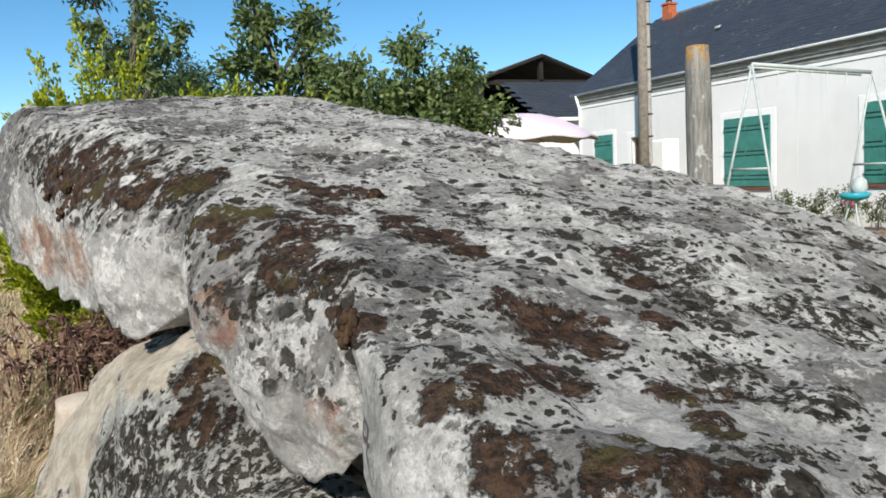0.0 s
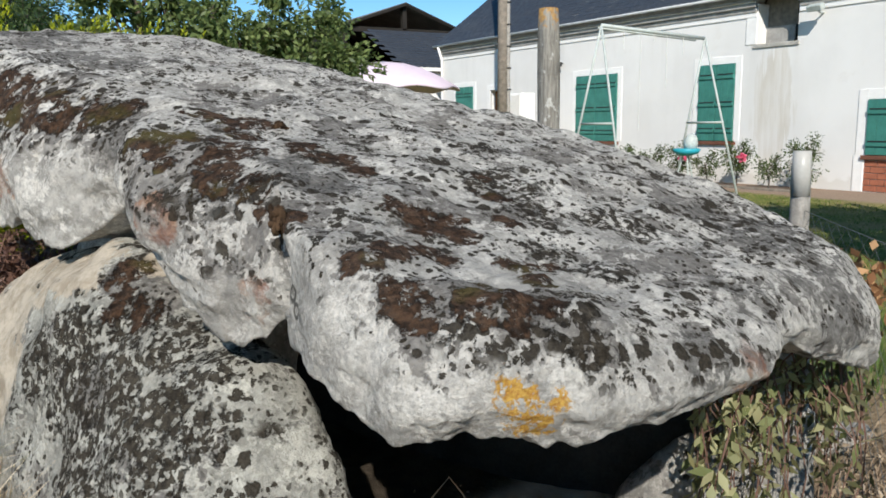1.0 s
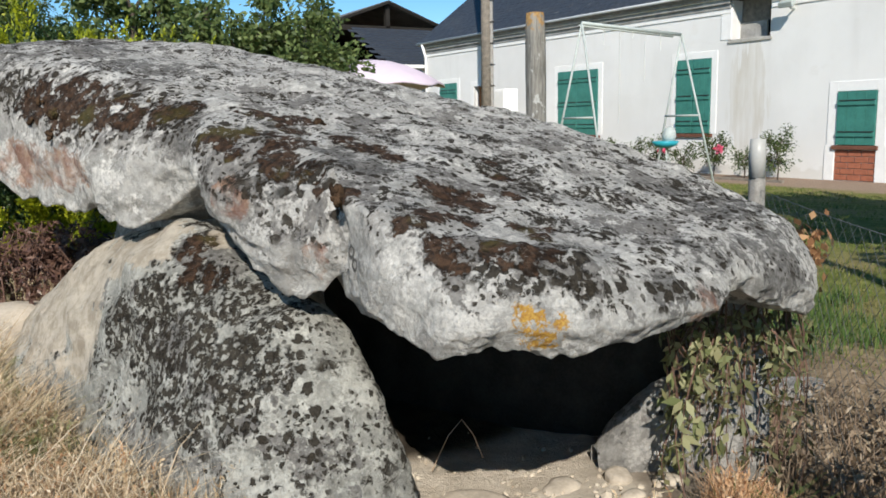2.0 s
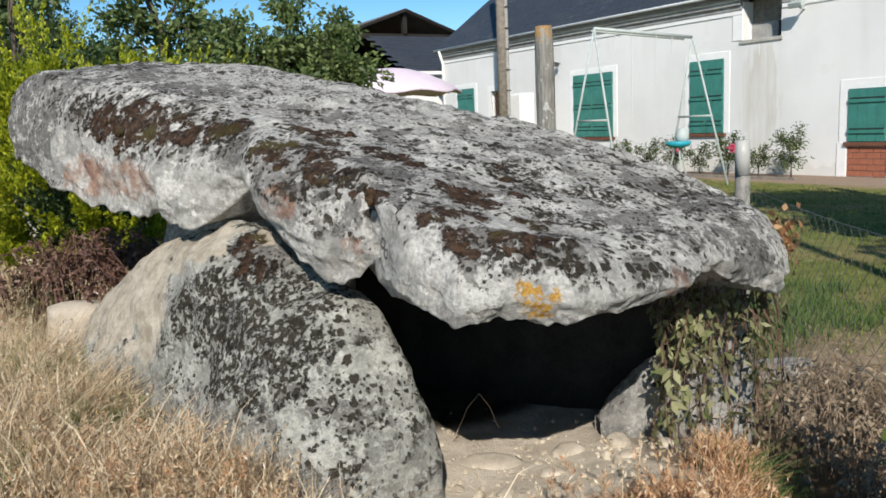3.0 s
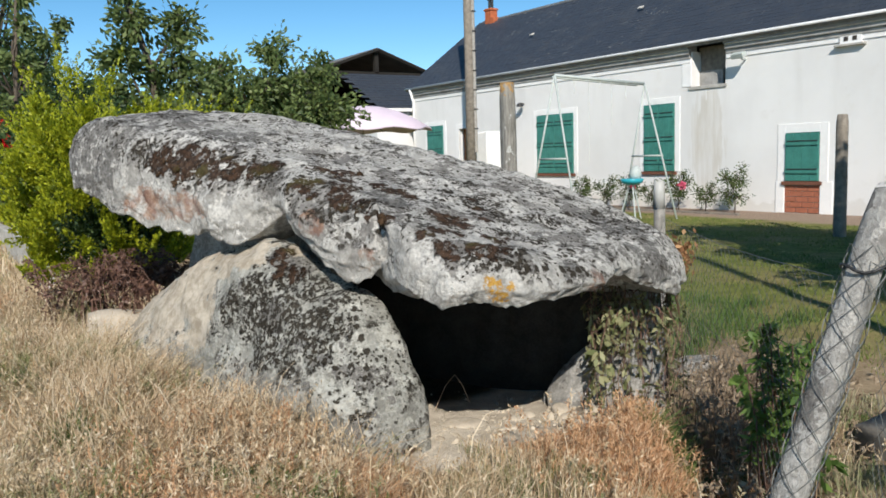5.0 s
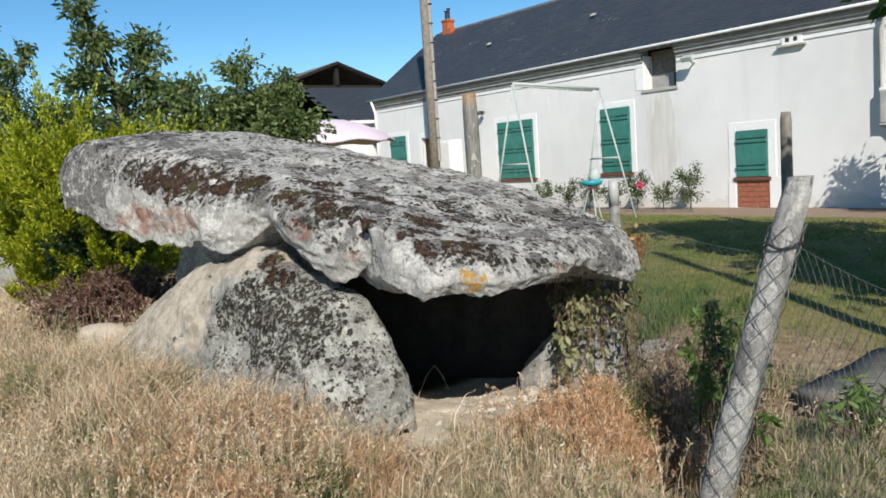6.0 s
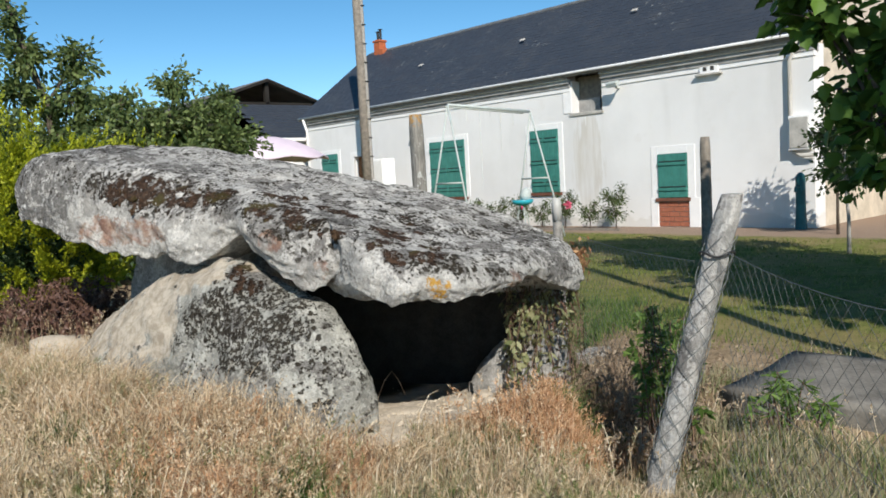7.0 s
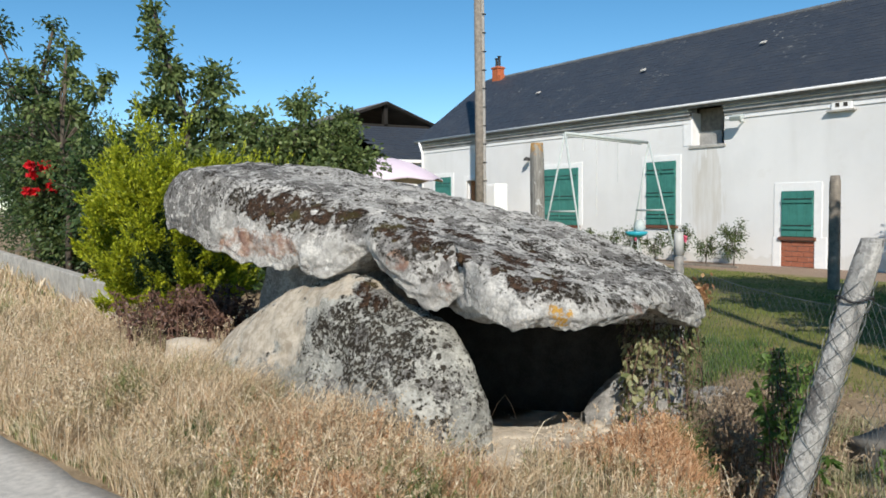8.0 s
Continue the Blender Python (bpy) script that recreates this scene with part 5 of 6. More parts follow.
# ---- posts, pole, fence ----
def square_post(name, base, top, half, mat, label, category="post", cap=None, seed=0.0):
    """A worn squarish post from base to top, with rounded arrises."""
    t = thing(name, base, label, category)
    bm = bmesh.new()
    rings = []
    d = Vector(top) - Vector(base)
    n = 14
    for k in range(n + 1):
        u = k / n
        ring = []
        for i in range(16):
            a = 2 * math.pi * (i + 0.5) / 16
            c, s_ = math.cos(a), math.sin(a)
            r = half / max(abs(c), abs(s_)) ** 0.75
            r *= (1 - 0.08 * u) * (1 + 0.05 * noise.noise(Vector((c * 2 + seed, s_ * 2, u * 9))))
            if k == n:
                r *= 0.86
            ring.append(bm.verts.new(d * u + Vector((c * r, s_ * r, -0.12 if k == 0 else 0))))
        rings.append(ring)
    for a, b in zip(rings, rings[1:]):
        for i in range(16):
            bm.faces.new((a[i], a[(i + 1) % 16], b[(i + 1) % 16], b[i]))
    bm.faces.new(rings[-1])
    part("shaft", bm, mat, t, "", True)
    return t


def lichen_post_mat():
    m = Nodes("lichened_grey_post", 0.9, 0.2)
    a, b = m.noise(12, 8, 0.7), m.noise(60, 4)
    grain = m.noise(14, 5, 0.6, at=m.stretch(4, 4, 0.5))
    col = m.mix(m.ramp(grain, 0.3, 0.7), (0.15, 0.14, 0.122), (0.31, 0.295, 0.26))
    col = m.mix(m.ramp(a, 0.58, 0.64, 0, 0.8), col, (0.52, 0.52, 0.49))
    top = m.math("MULTIPLY", m.ramp(m.math("ADD", m.axis(2), m.math("MULTIPLY", m.math("SUBTRACT", a, 0.5), 0.8)), 1.80, 1.88), 0.8)
    col = m.mix(top, col, m.mix(m.ramp(b, 0.3, 0.7), (0.24, 0.12, 0.03), (0.46, 0.26, 0.06)))
    m.bump(m.math("ADD", grain, b), 0.6, 0.008)
    return m.done(col)


M_LICHEN_POST = lichen_post_mat()
square_post("lichened_post", (3.15, 3.87, 0), (3.13, 3.87, 1.89), 0.062, M_LICHEN_POST, "tall grey post topped with orange lichen")
square_post("brown_post", (9.8, 5.08, 0), (9.8, 5.08, 1.72), 0.075, M_OLD_WOOD, "brown wooden post on the lawn")
M_PALE_POST = granite("pale_lichened_post", spots=0.15, light=1.25)
square_post("fence_post", (1.13, -0.12, 0), (1.50, -0.26, 1.16), 0.047, M_PALE_POST, "leaning pale concrete fence post wrapped with wire mesh", "fence post")
square_post("fence_post", (0.2, -1.66, 0), (0.24, -1.68, 1.1), 0.045, M_PALE_POST, "pale concrete fence post by the lane", "fence post")
stake = square_post("fence_stake", (2.70, 1.77, -0.05), (2.69, 1.77, 1.06), 0.031, M_GREY_WOOD, "slim pale wooden stake under an upturned bottle", "fence post")
part("bottle_cap", tube([(-0.012, 0, 1.0), (-0.012, 0, 1.09), (-0.012, 0, 1.095), (-0.012, 0, 1.16)], [0.033, 0.034, 0.034, 0.031], 12), plain_mat("clouded_plastic", (0.43, 0.42, 0.39), 0.35, 0.1, 10), stake, "cloudy cut-off plastic bottle", True)


def chain_link(name, a, b, z0, z1, label, sag=0.03, cell=0.072):
    """Diamond wire netting between two points of the plan, with its straining wires."""
    t = thing(name, (a[0], a[1], 0), label, "fence")
    d = Vector((b[0] - a[0], b[1] - a[1], 0))
    length = d.length
    d.normalize()
    across = Vector((-d.y, d.x, 0))
    bm = bmesh.new()
    h = z1 - z0
    for way in (1, -1):
        k = -int(h / cell) - 1
        while k * cell < length + h:
            pts = []
            for i in range(13):
                z = h * i / 12
                s_ = k * cell + way * z if way > 0 else k * cell + h - z
                if 0 <= s_ <= length:
                    drop = sag * math.sin(math.pi * s_ / length) * (0.4 + 0.6 * z / h)
                    wave = 0.012 * math.sin(s_ * 5 + z * 4)
                    pts.append(d * s_ + across * (wave + way * 0.0015) + Vector((0, 0, z0 + z - drop)))
            if len(pts) > 1:
                add_tube(bm, pts, 0.0009, 3, False)
            k += 1
    tagged(part("netting", bm, M_WIRE, t), kind="stuff")
    for z in (z0 + 0.02, (z0 + z1) / 2, z1):
        part("wire", tube([d * (length * u) + Vector((0, 0, z - sag * math.sin(math.pi * u))) for u in np.linspace(0, 1, 9)], 0.0014, 4), M_WIRE, t)


chain_link("chain_link_fence", (1.36, -0.17), (2.68, 1.74), 0.05, 0.90, "rusty sagging chain-link fence beside the ditch")
chain_link("chain_link_fence", (0.22, -1.62), (1.40, -0.26), 0.05, 0.95, "sagging chain-link fence along the lane", 0.05)
wrap = thing("wire_wrap", (1.13, -0.12, 0), "wire netting bound round the leaning post", "fence")
wb = bmesh.new()
lean = Vector((0.37, -0.14, 1.16))
for way in (1, -1):
    for s_ in range(5):
        pts = []
        for i in range(40):
            u = 0.06 + 0.80 * i / 39
            a = way * (u * 16 + s_ * 2 * math.pi / 5)
            r = 0.062
            pts.append(lean * u + Vector((math.cos(a) * r, math.sin(a) * r, 0)))
        add_tube(wb, pts, 0.0018, 3, False)
part("netting", wb, M_WIRE, wrap)
ring = [lean * 0.80 + Vector((math.cos(a) * 0.066, math.sin(a) * 0.066, 0.01 * math.sin(3 * a))) for a in np.linspace(0, 2 * math.pi, 20)]
part("binding", tube(ring, 0.005, 5), M_DARK_METAL, wrap)

pole = thing("utility_pole", (10.83, 16.05, 0), "tall weathered utility pole with a cable guard", "utility pole")
part("shaft", tube([(0, 0, -0.2), (0.02, 0, 4.0), (-0.02, 0, 9.5)], [0.135, 0.12, 0.095], 14), M_OLD_WOOD, pole, "", True)
part("cable_guard", tube([(0.10, -0.11, 1.4), (0.095, -0.105, 5.0), (0.08, -0.085, 9.3)], 0.045, 8), M_GREY_WOOD, pole, "pale cable conduit")
for k in range(13):
    part("clip", box((0.05, -0.165, 2.0 + k * 0.5), (0.15, -0.05, 2.03 + k * 0.5), 0.005), M_DARK_METAL, pole)
lane_pole = thing("utility_pole", (2.1, -2.6, 0), "slim wooden pole standing beside the lane", "utility pole")
part("shaft", tube([(0, 0, -0.2), (0, 0, 3.0), (0, 0, 6.2)], [0.08, 0.075, 0.06], 12), M_OLD_WOOD, lane_pole, "", True)
cab = thing("meter_cabinet", (11.55, 16.3, 0), "white meter cabinet beside the utility pole", "cabinet")
part("body", box((-0.2, -0.3, -0.02), (0.2, 0.3, 1.95), 0.02), M_TRIM, cab)
part("cover", box((-0.222, -0.26, 0.5), (-0.202, 0.26, 1.9), 0.006), M_TRIM, cab)

# ---- swing ----
swing = thing("swing_frame", (8.4, 9.63, 0), "old white metal garden swing frame with loose ropes", "swing")
LB, ZL, ZR = 2.22, 2.68, 2.58
part("crossbar", tube([(0, 0, ZL), (LB, 0.02, ZR)], 0.03, 10), M_WHITE_METAL, swing, "", True)
part("crossbar", tube([(0.05, 0.14, ZL - 0.02), (LB - 0.05, 0.16, ZR - 0.02)], 0.018, 8), M_WHITE_METAL, swing, "", True)
for x, z in ((0.0, ZL), (LB, ZR)):
    for s_ in (-1, 1):
        part("leg", tube([(x, 0, z), (x + (0.12 if x else -0.12), s_ * 0.72, -0.05)], 0.018, 8), M_WHITE_METAL, swing, "", True)
    part("brace", tube([(x + (0.06 if x else -0.06), -0.40, 1.2), (x + (0.06 if x else -0.06), 0.40, 1.2)], 0.018, 8), M_WHITE_METAL, swing, "", True)
M_ROPE = plain_mat("white_rope", (0.6, 0.6, 0.57), 0.9, 0.15, 30)
for x, l in ((0.45, 0.30), (0.80, 1.55), (1.08, 0.16), (1.36, 0.85), (1.72, 0.30)):
    z = ZL + (ZR - ZL) * x / LB
    part("rope", tube([(x, 0, z), (x + 0.01, 0.01, z - l * 0.5), (x, 0, z - l)], 0.007, 5), M_ROPE, swing)
M_TURQ = plain_mat("turquoise_plastic", (0.03, 0.34, 0.42), 0.35, 0.1, 6)
toy = thing("toy_cart", (10.15, 9.5, 0.0), "turquoise and white plastic garden toy on a stand", "toy")
part("bowl", tube([(0, 0, 0.66), (0, 0, 0.70), (0, 0, 0.77), (0, 0, 0.78)], [0.08, 0.19, 0.23, 0.20], 20), M_TURQ, toy, "turquoise plastic bowl", True)
part("shell", tube([(0.10, 0.02, 0.76), (0.11, 0.02, 0.86), (0.13, 0.02, 0.97), (0.14, 0.02, 1.02)], [0.10, 0.12, 0.09, 0.03], 16), M_WHITE_METAL, toy, "white plastic shell", True)
for a in (0, 2.1, 4.2):
    part("leg", tube([(0.05 * math.cos(a), 0.05 * math.sin(a), 0.66), (0.24 * math.cos(a), 0.24 * math.sin(a), -0.01)], 0.014, 6), M_WHITE_METAL, toy)

# ---- parasol and table by the house ----
M_CANVAS = plain_mat("faded_pink_canvas", (0.68, 0.57, 0.64), 0.85, 0.05, 4)
para = thing("parasol", (8.15, 16.95, 0), "wide faded pink garden parasol standing open", "parasol")
part("pole", tube([(0, 0, -0.02), (0, 0, 2.55)], 0.025, 8), M_GREY_WOOD, para)
cb = bmesh.new()
rings = []
for k, (r, z) in enumerate(((0.03, 2.66), (0.5, 2.60), (0.95, 2.47), (1.35, 2.28), (1.72, 2.06), (1.73, 2.01))):
    rings.append([cb.verts.new((r * math.cos(a) * (1 - 0.03 * math.cos(8 * a)), r * math.sin(a) * (1 - 0.03 * math.cos(8 * a)), z + 0.02 * math.cos(8 * a) * r)) for a in np.linspace(0, 2 * math.pi, 48, endpoint=False)])
for a, b in zip(rings, rings[1:]):
    for i in range(48):
        cb.faces.new((a[i], a[(i + 1) % 48], b[(i + 1) % 48], b[i]))
canopy = part("canopy", cb, M_CANVAS, para, "faded pink canvas canopy", True)
canopy.modifiers.new("thick", "SOLIDIFY").thickness = 0.006
for k in range(8):
    a = k * math.pi / 4
    part("rib", tube([(0.03 * math.cos(a), 0.03 * math.sin(a), 2.5), (1.68 * math.cos(a), 1.68 * math.sin(a), 2.03)], 0.008, 5), M_DARK_METAL, para)

# ---- barn and annex beyond the house ----
M_BARN_ROOF = plain_mat("barn_sheet_roof", (0.16, 0.15, 0.14), 0.8, 0.3, 2)
M_BARN_WOOD = plain_mat("dark_barn_timber", (0.022, 0.019, 0.016), 0.9, 0.3, 5)
barn = thing("barn", (13.9, 27.2, 0), "open-fronted barn with a dark timber roof", "barn")
for s_, dz in ((-1, 0.9), (1, 0.95)):
    rb = bmesh.new()
    x1 = s_ * 2.6
    a = [rb.verts.new(p) for p in ((0, 0, 5.70), (x1, 0, 5.70 - dz), (x1, 0, 5.60 - dz), (0, 0, 5.58))]
    b = [rb.verts.new((v.co.x, 8.0, v.co.z)) for v in a]
    rb.faces.new(a)
    rb.faces.new(b[::-1])
    for i in range(4):
        rb.faces.new((a[i], a[(i + 1) % 4], b[(i + 1) % 4], b[i]))
    part("roof_slope", rb, M_BARN_ROOF, barn)
    part("barge_board", tube([(0, -0.02, 5.62), (x1, -0.02, 5.62 - dz)], 0.07, 5), M_BARN_WOOD, barn)
    part("post", box((x1 * 0.95 - 0.1, 0.05, 0), (x1 * 0.95 + 0.1, 0.25, 4.85)), M_BARN_WOOD, barn)
    part("side_wall", box((x1 * 0.95 - 0.06, 0.3, 0), (x1 * 0.95 + 0.06, 7.9, 4.8)), M_BARN_WOOD, barn)
part("tie_beam", box((-2.5, 0.1, 4.58), (2.5, 0.3, 4.76)), M_BARN_WOOD, barn)
part("king_post", box((-0.08, 0.1, 4.7), (0.08, 0.3, 5.55)), M_BARN_WOOD, barn)
part("back_boards", box((-2.5, 7.8, 0), (2.5, 7.95, 5.3)), M_BARN_WOOD, barn)
annex = thing("annex", (12.0, 23.4, 0), "low slate-roofed annex behind the parasol", "annex")
ab = bmesh.new()
rngr = random.Random(3)
for k in range(14):
    for i in range(9):
        x0 = -0.3 + i * 0.5 + (k % 2) * 0.25
        s0, s1 = k / 14, (k + 1.1) / 14
        lift = 0.02 + 0.006 * rngr.random()
        p = [(x0, 3.0 * s0, 3.05 + 1.5 * s0 + lift), (x0 + 0.495, 3.0 * s0, 3.05 + 1.5 * s0 + lift), (x0 + 0.495, 3.0 * s1, 3.05 + 1.5 * s1), (x0, 3.0 * s1, 3.05 + 1.5 * s1)]
        q4 = [ab.verts.new(c) for c in p]
        low = [ab.verts.new((c[0], c[1], c[2] - 0.02)) for c in p[:2]]
        ab.faces.new(q4)
        ab.faces.new((q4[0], low[0], low[1], q4[1]))
tagged(part("roof", ab, M_SLATE, annex, "grey slate lean-to roof"), kind="stuff")
part("wall", box((-0.1, 0.15, -0.1), (4.2, 3.0, 3.05)), M_RENDER, annex)
part("fascia", box((-0.3, -0.02, 2.95), (4.4, 0.05, 3.06)), M_TRIM, annex, "white fascia board")

# cream building past the house's near end
out = thing("outbuilding", (16.6, 4.4, 0), "cream stone outbuilding beyond the farmhouse", "building")
part("wall", box((0, -9.0, -0.1), (5.0, 0, 3.2)), M_CREAM, out)
ob = bmesh.new()
a = [ob.verts.new(p) for p in ((-0.3, -9.3, 3.15), (2.5, -9.3, 5.2), (5.3, -9.3, 3.15), (5.3, -9.3, 3.05), (-0.3, -9.3, 3.05))]
b = [ob.verts.new((v.co.x, 0.3, v.co.z)) for v in a]
ob.faces.new(a)
ob.faces.new(b[::-1])
for i in range(5):
    ob.faces.new((a[i], a[(i + 1) % 5], b[(i + 1) % 5], b[i]))
part("roof", ob, M_BARN_ROOF, out)

# ---- low wall, slabs and stones ----
lw = new("low_wall", bm_mesh("low_wall", box((-0.07, 0, -0.1), (0.07, 24.0, 0.47), 0.015), M_PALE_CONCRETE))
lw.matrix_basis = pose(0.0, 7.35, 0, 0, 0, 3.8)
tagged(lw, "low grey concrete garden wall beside the verge", "wall", kind="structure")
mk = thing("marker_stake", (-0.12, 7.1, 0), "short white marker stake in dry grass", "stake")
part("body", box((-0.03, -0.02, -0.1), (0.03, 0.02, 0.36), 0.008), M_TRIM, mk)


M_SANDSTONE = plain_mat("sandy_stone", (0.46, 0.40, 0.32), 0.95, 0.25, 9, bump=0.6)


def rough_slab(name, lo, hi, m, label, seed, mat=None, category="slab", rounded=0.0):
    bm = bmesh.new()
    add_box(bm, lo, hi)
    bmesh.ops.subdivide_edges(bm, edges=bm.edges[:], cuts=9, use_grid_fill=True)
    for v in bm.verts:
        if rounded:
            a, b = (abs(2 * (v.co[k] - lo[k]) / (hi[k] - lo[k]) - 1) for k in (0, 1))
            far = max(a, b) / max((a ** 2.4 + b ** 2.4) ** (1 / 2.4), 1e-6)
            wave = 1 + 0.16 * noise.noise(Vector((math.atan2(v.co.y, v.co.x + 1e-6) * 1.3, seed, 0)))
            v.co.x, v.co.y = v.co.x * far * wave, v.co.y * far * wave
            v.co.z -= rounded * max(a, b) ** 4 * (v.co.z > 0.5 * (lo[2] + hi[2]))
        v.co += Vector(noise.noise_vector(v.co * 3 + Vector((seed, 0, 0)))) * 0.02 + Vector(noise.noise_vector(v.co * 12)) * 0.006
    ob = new(name, bm_mesh(name, bm, mat or M_CONCRETE, True))
    ob.matrix_basis = m
    return tagged(ob, label, category)


rough_slab("concrete_slab", (0, -2.6, -0.35), (1.05, 0, 0.05), pose(2.49, 0.41, 0, 0, 0, 6), "cracked grey concrete slab edging the ditch", 1)
rough_slab("flat_stone", (-0.17, -0.09, -0.08), (0.17, 0.09, 0.02), pose(3.2, 1.87, -0.07, 3, 0, -48), "flat pale stone lying behind the ditch", 3, M_STONE, "stone", 0.015)
rough_slab("flat_stone", (-0.30, -0.20, -0.1), (0.34, 0.16, 0.27), pose(0.12, 4.45, 0, 4, 9, 20), "pale broken slab at the tomb's rear corner", 4, M_SANDSTONE, "stone", 0.05)
rough_slab("flat_stone", (-0.13, -0.08, -0.05), (0.13, 0.08, 0.006), pose(1.20, 1.68, -0.03, 2, 0, -38), "flat sandy stone at the chamber's mouth", 5, M_SANDSTONE, "stone", 0.02)
for k, (x, y, a, r) in enumerate([(1.52, 1.60, 20, 0.075), (1.72, 1.52, 70, 0.06), (1.32, 1.42, -30, 0.05), (1.62, 1.36, 10, 0.045), (1.08, 1.36, 40, 0.04), (1.83, 1.40, -15, 0.055)]):
    rough_slab("flat_stone", (-r, -r * 0.7, -0.05), (r, r * 0.7, 0.022), pose(x, y, float(ground_height(np.array(x), np.array(y))), 4, -3, a), "small pale stone bedded in the sandy floor", 60 + k, M_SANDSTONE, "stone", 0.016)
rng = np.random.default_rng(8)
pb = bmesh.new()
for _ in range(260):
    x, y = 1.35 + rng.normal(0, 0.33), 1.5 + rng.normal(0, 0.28)
    r = rng.uniform(0.004, 0.013) if rng.random() < 0.96 else rng.uniform(0.014, 0.028)
    z = float(ground_height(np.array(x), np.array(y)))
    bmesh.ops.create_icosphere(pb, subdivisions=1, radius=r, matrix=pose(x, y, z + r * 0.15, *rng.uniform(0, 360, 3)) @ Matrix.Diagonal((1.3, 1.0, 0.6, 1)))
M_PEBBLE = Nodes("pale_pebble", 0.9, 0.2)
M_PEBBLE = M_PEBBLE.done(M_PEBBLE.mix(M_PEBBLE.island(), (0.30, 0.25, 0.19), (0.55, 0.48, 0.38)))
tagged(new("gravel", bm_mesh("gravel", pb, M_PEBBLE)), "loose pale pebbles on the sandy floor", "gravel", kind="stuff")
arch = thing("dry_stem", (1.33, 1.95, -0.04), "bent dry grass stem arching at the chamber's mouth", "stem")
part("stem", tube([(-0.12, 0, 0), (-0.05, 0, 0.12), (0.01, 0, 0.17), (0.06, 0, 0.10), (0.10, 0, 0.0)], 0.0022, 5), M_DEADWEED, arch)


# ---- grass ----
def blades(points, height, width, lean_dir, rng, bend=0.6):
    """Thin bent ribbons of three quads each."""
    n = len(points)
    a = rng.uniform(0, 2 * math.pi, n)
    way = np.stack([np.cos(a), np.sin(a)], 1) * 0.9 + lean_dir
    way *= (bend * rng.uniform(0.1, 1.0, n) * height)[:, None]
    turn = rng.normal(0, 0.9, n)
    kink = np.stack([way[:, 0] * np.cos(turn) - way[:, 1] * np.sin(turn), way[:, 0] * np.sin(turn) + way[:, 1] * np.cos(turn)], 1) * rng.uniform(0.4, 1.3, n)[:, None]
    sd = np.stack([-np.sin(a * 1.7), np.cos(a * 1.7)], 1) * (width * rng.uniform(0.6, 1.3, n))[:, None]
    rows = []
    for u, wd in ((0.0, 1.0), (0.4, 0.85), (0.75, 0.6), (1.0, 0.12)):
        c = np.zeros((n, 3))
        c[:, :2] = points[:, :2] + way * (0.6 * u ** 1.6) + kink * (0.55 * u ** 3)
        c[:, 2] = points[:, 2] + height * (u - 0.25 * bend * u ** 2.5)
        for s_ in (-0.5, 0.5):
            p = c.copy()
            p[:, :2] += sd * wd * s_
            rows.append(p)
    v = np.stack(rows, 1).reshape(-1, 3)
    q = np.arange(n)[:, None] * 8
    f = np.concatenate([q + np.array(k)[None] for k in ((0, 1, 3, 2), (2, 3, 5, 4), (4, 5, 7, 6))])
    return v, f


def grass_mat(name, tones, green=None, patch=0.6):
    m = Nodes(name, 0.75, 0.2)
    r = m.island()
    col = m.mix(m.ramp(r, 0.0, 0.5), tones[0], tones[1])
    col = m.mix(m.ramp(r, 0.6, 1.0), col, tones[2])
    if green:
        col = m.mix(m.math("MULTIPLY", m.ramp(m.noise(2.1, 4, 0.6), patch, patch + 0.1), m.ramp(m.noise(17, 2), 0.35, 0.6)), col, green)
    t = m.tree.nodes.new("ShaderNodeBsdfTranslucent")
    m.put(col, t.inputs[0])
    mixer = m.tree.nodes.new("ShaderNodeMixShader")
    mixer.inputs[0].default_value = 0.25
    m.tree.links.new(m.bsdf.outputs[0], mixer.inputs[1])
    m.tree.links.new(t.outputs[0], mixer.inputs[2])
    m.tree.links.new(mixer.outputs[0], m.tree.nodes["Material Output"].inputs[0])
    return m.done(col)


def clear_of(x, y):
    """True where grass may grow: off the stones' feet, the slab, the sandy hollow and the lane."""
    ax, ay, bx, by = 0.78, 1.30, 0.0, 4.3
    u = np.clip(((x - ax) * (bx - ax) + (y - ay) * (by - ay)) / ((bx - ax) ** 2 + (by - ay) ** 2), 0, 1)
    stone = np.hypot(x - ax - u * (bx - ax) + 0.10, y - ay - u * (by - ay)) < 0.27
    under = ((x - 1.25) / 1.05) ** 2 + ((y - 2.55) / 1.25) ** 2 < 1
    hollow = ((x - 1.40) / 0.52) ** 2 + ((y - 1.50) / 0.60) ** 2 < 1 + 0.3 * np.sin(9 * x + 7 * y)
    lane_x = np.interp(y, [-9, -2.2, 0.3, 1.9, 3.25, 6.0, 12.0, 40.0], [-0.45, -0.5, -0.62, -1.0, -1.36, -1.9, -2.6, -4.2])
    turn = radians(6)
    sx, sy = (x - 2.49) * math.cos(turn) + (y - 0.41) * math.sin(turn), (y - 0.41) * math.cos(turn) - (x - 2.49) * math.sin(turn)
    slab = (sx > -0.02) & (sx < 1.07) & (sy > -2.62) & (sy < 0.02)
    return ~(stone | under | hollow | slab) & (x > lane_x + 0.03)


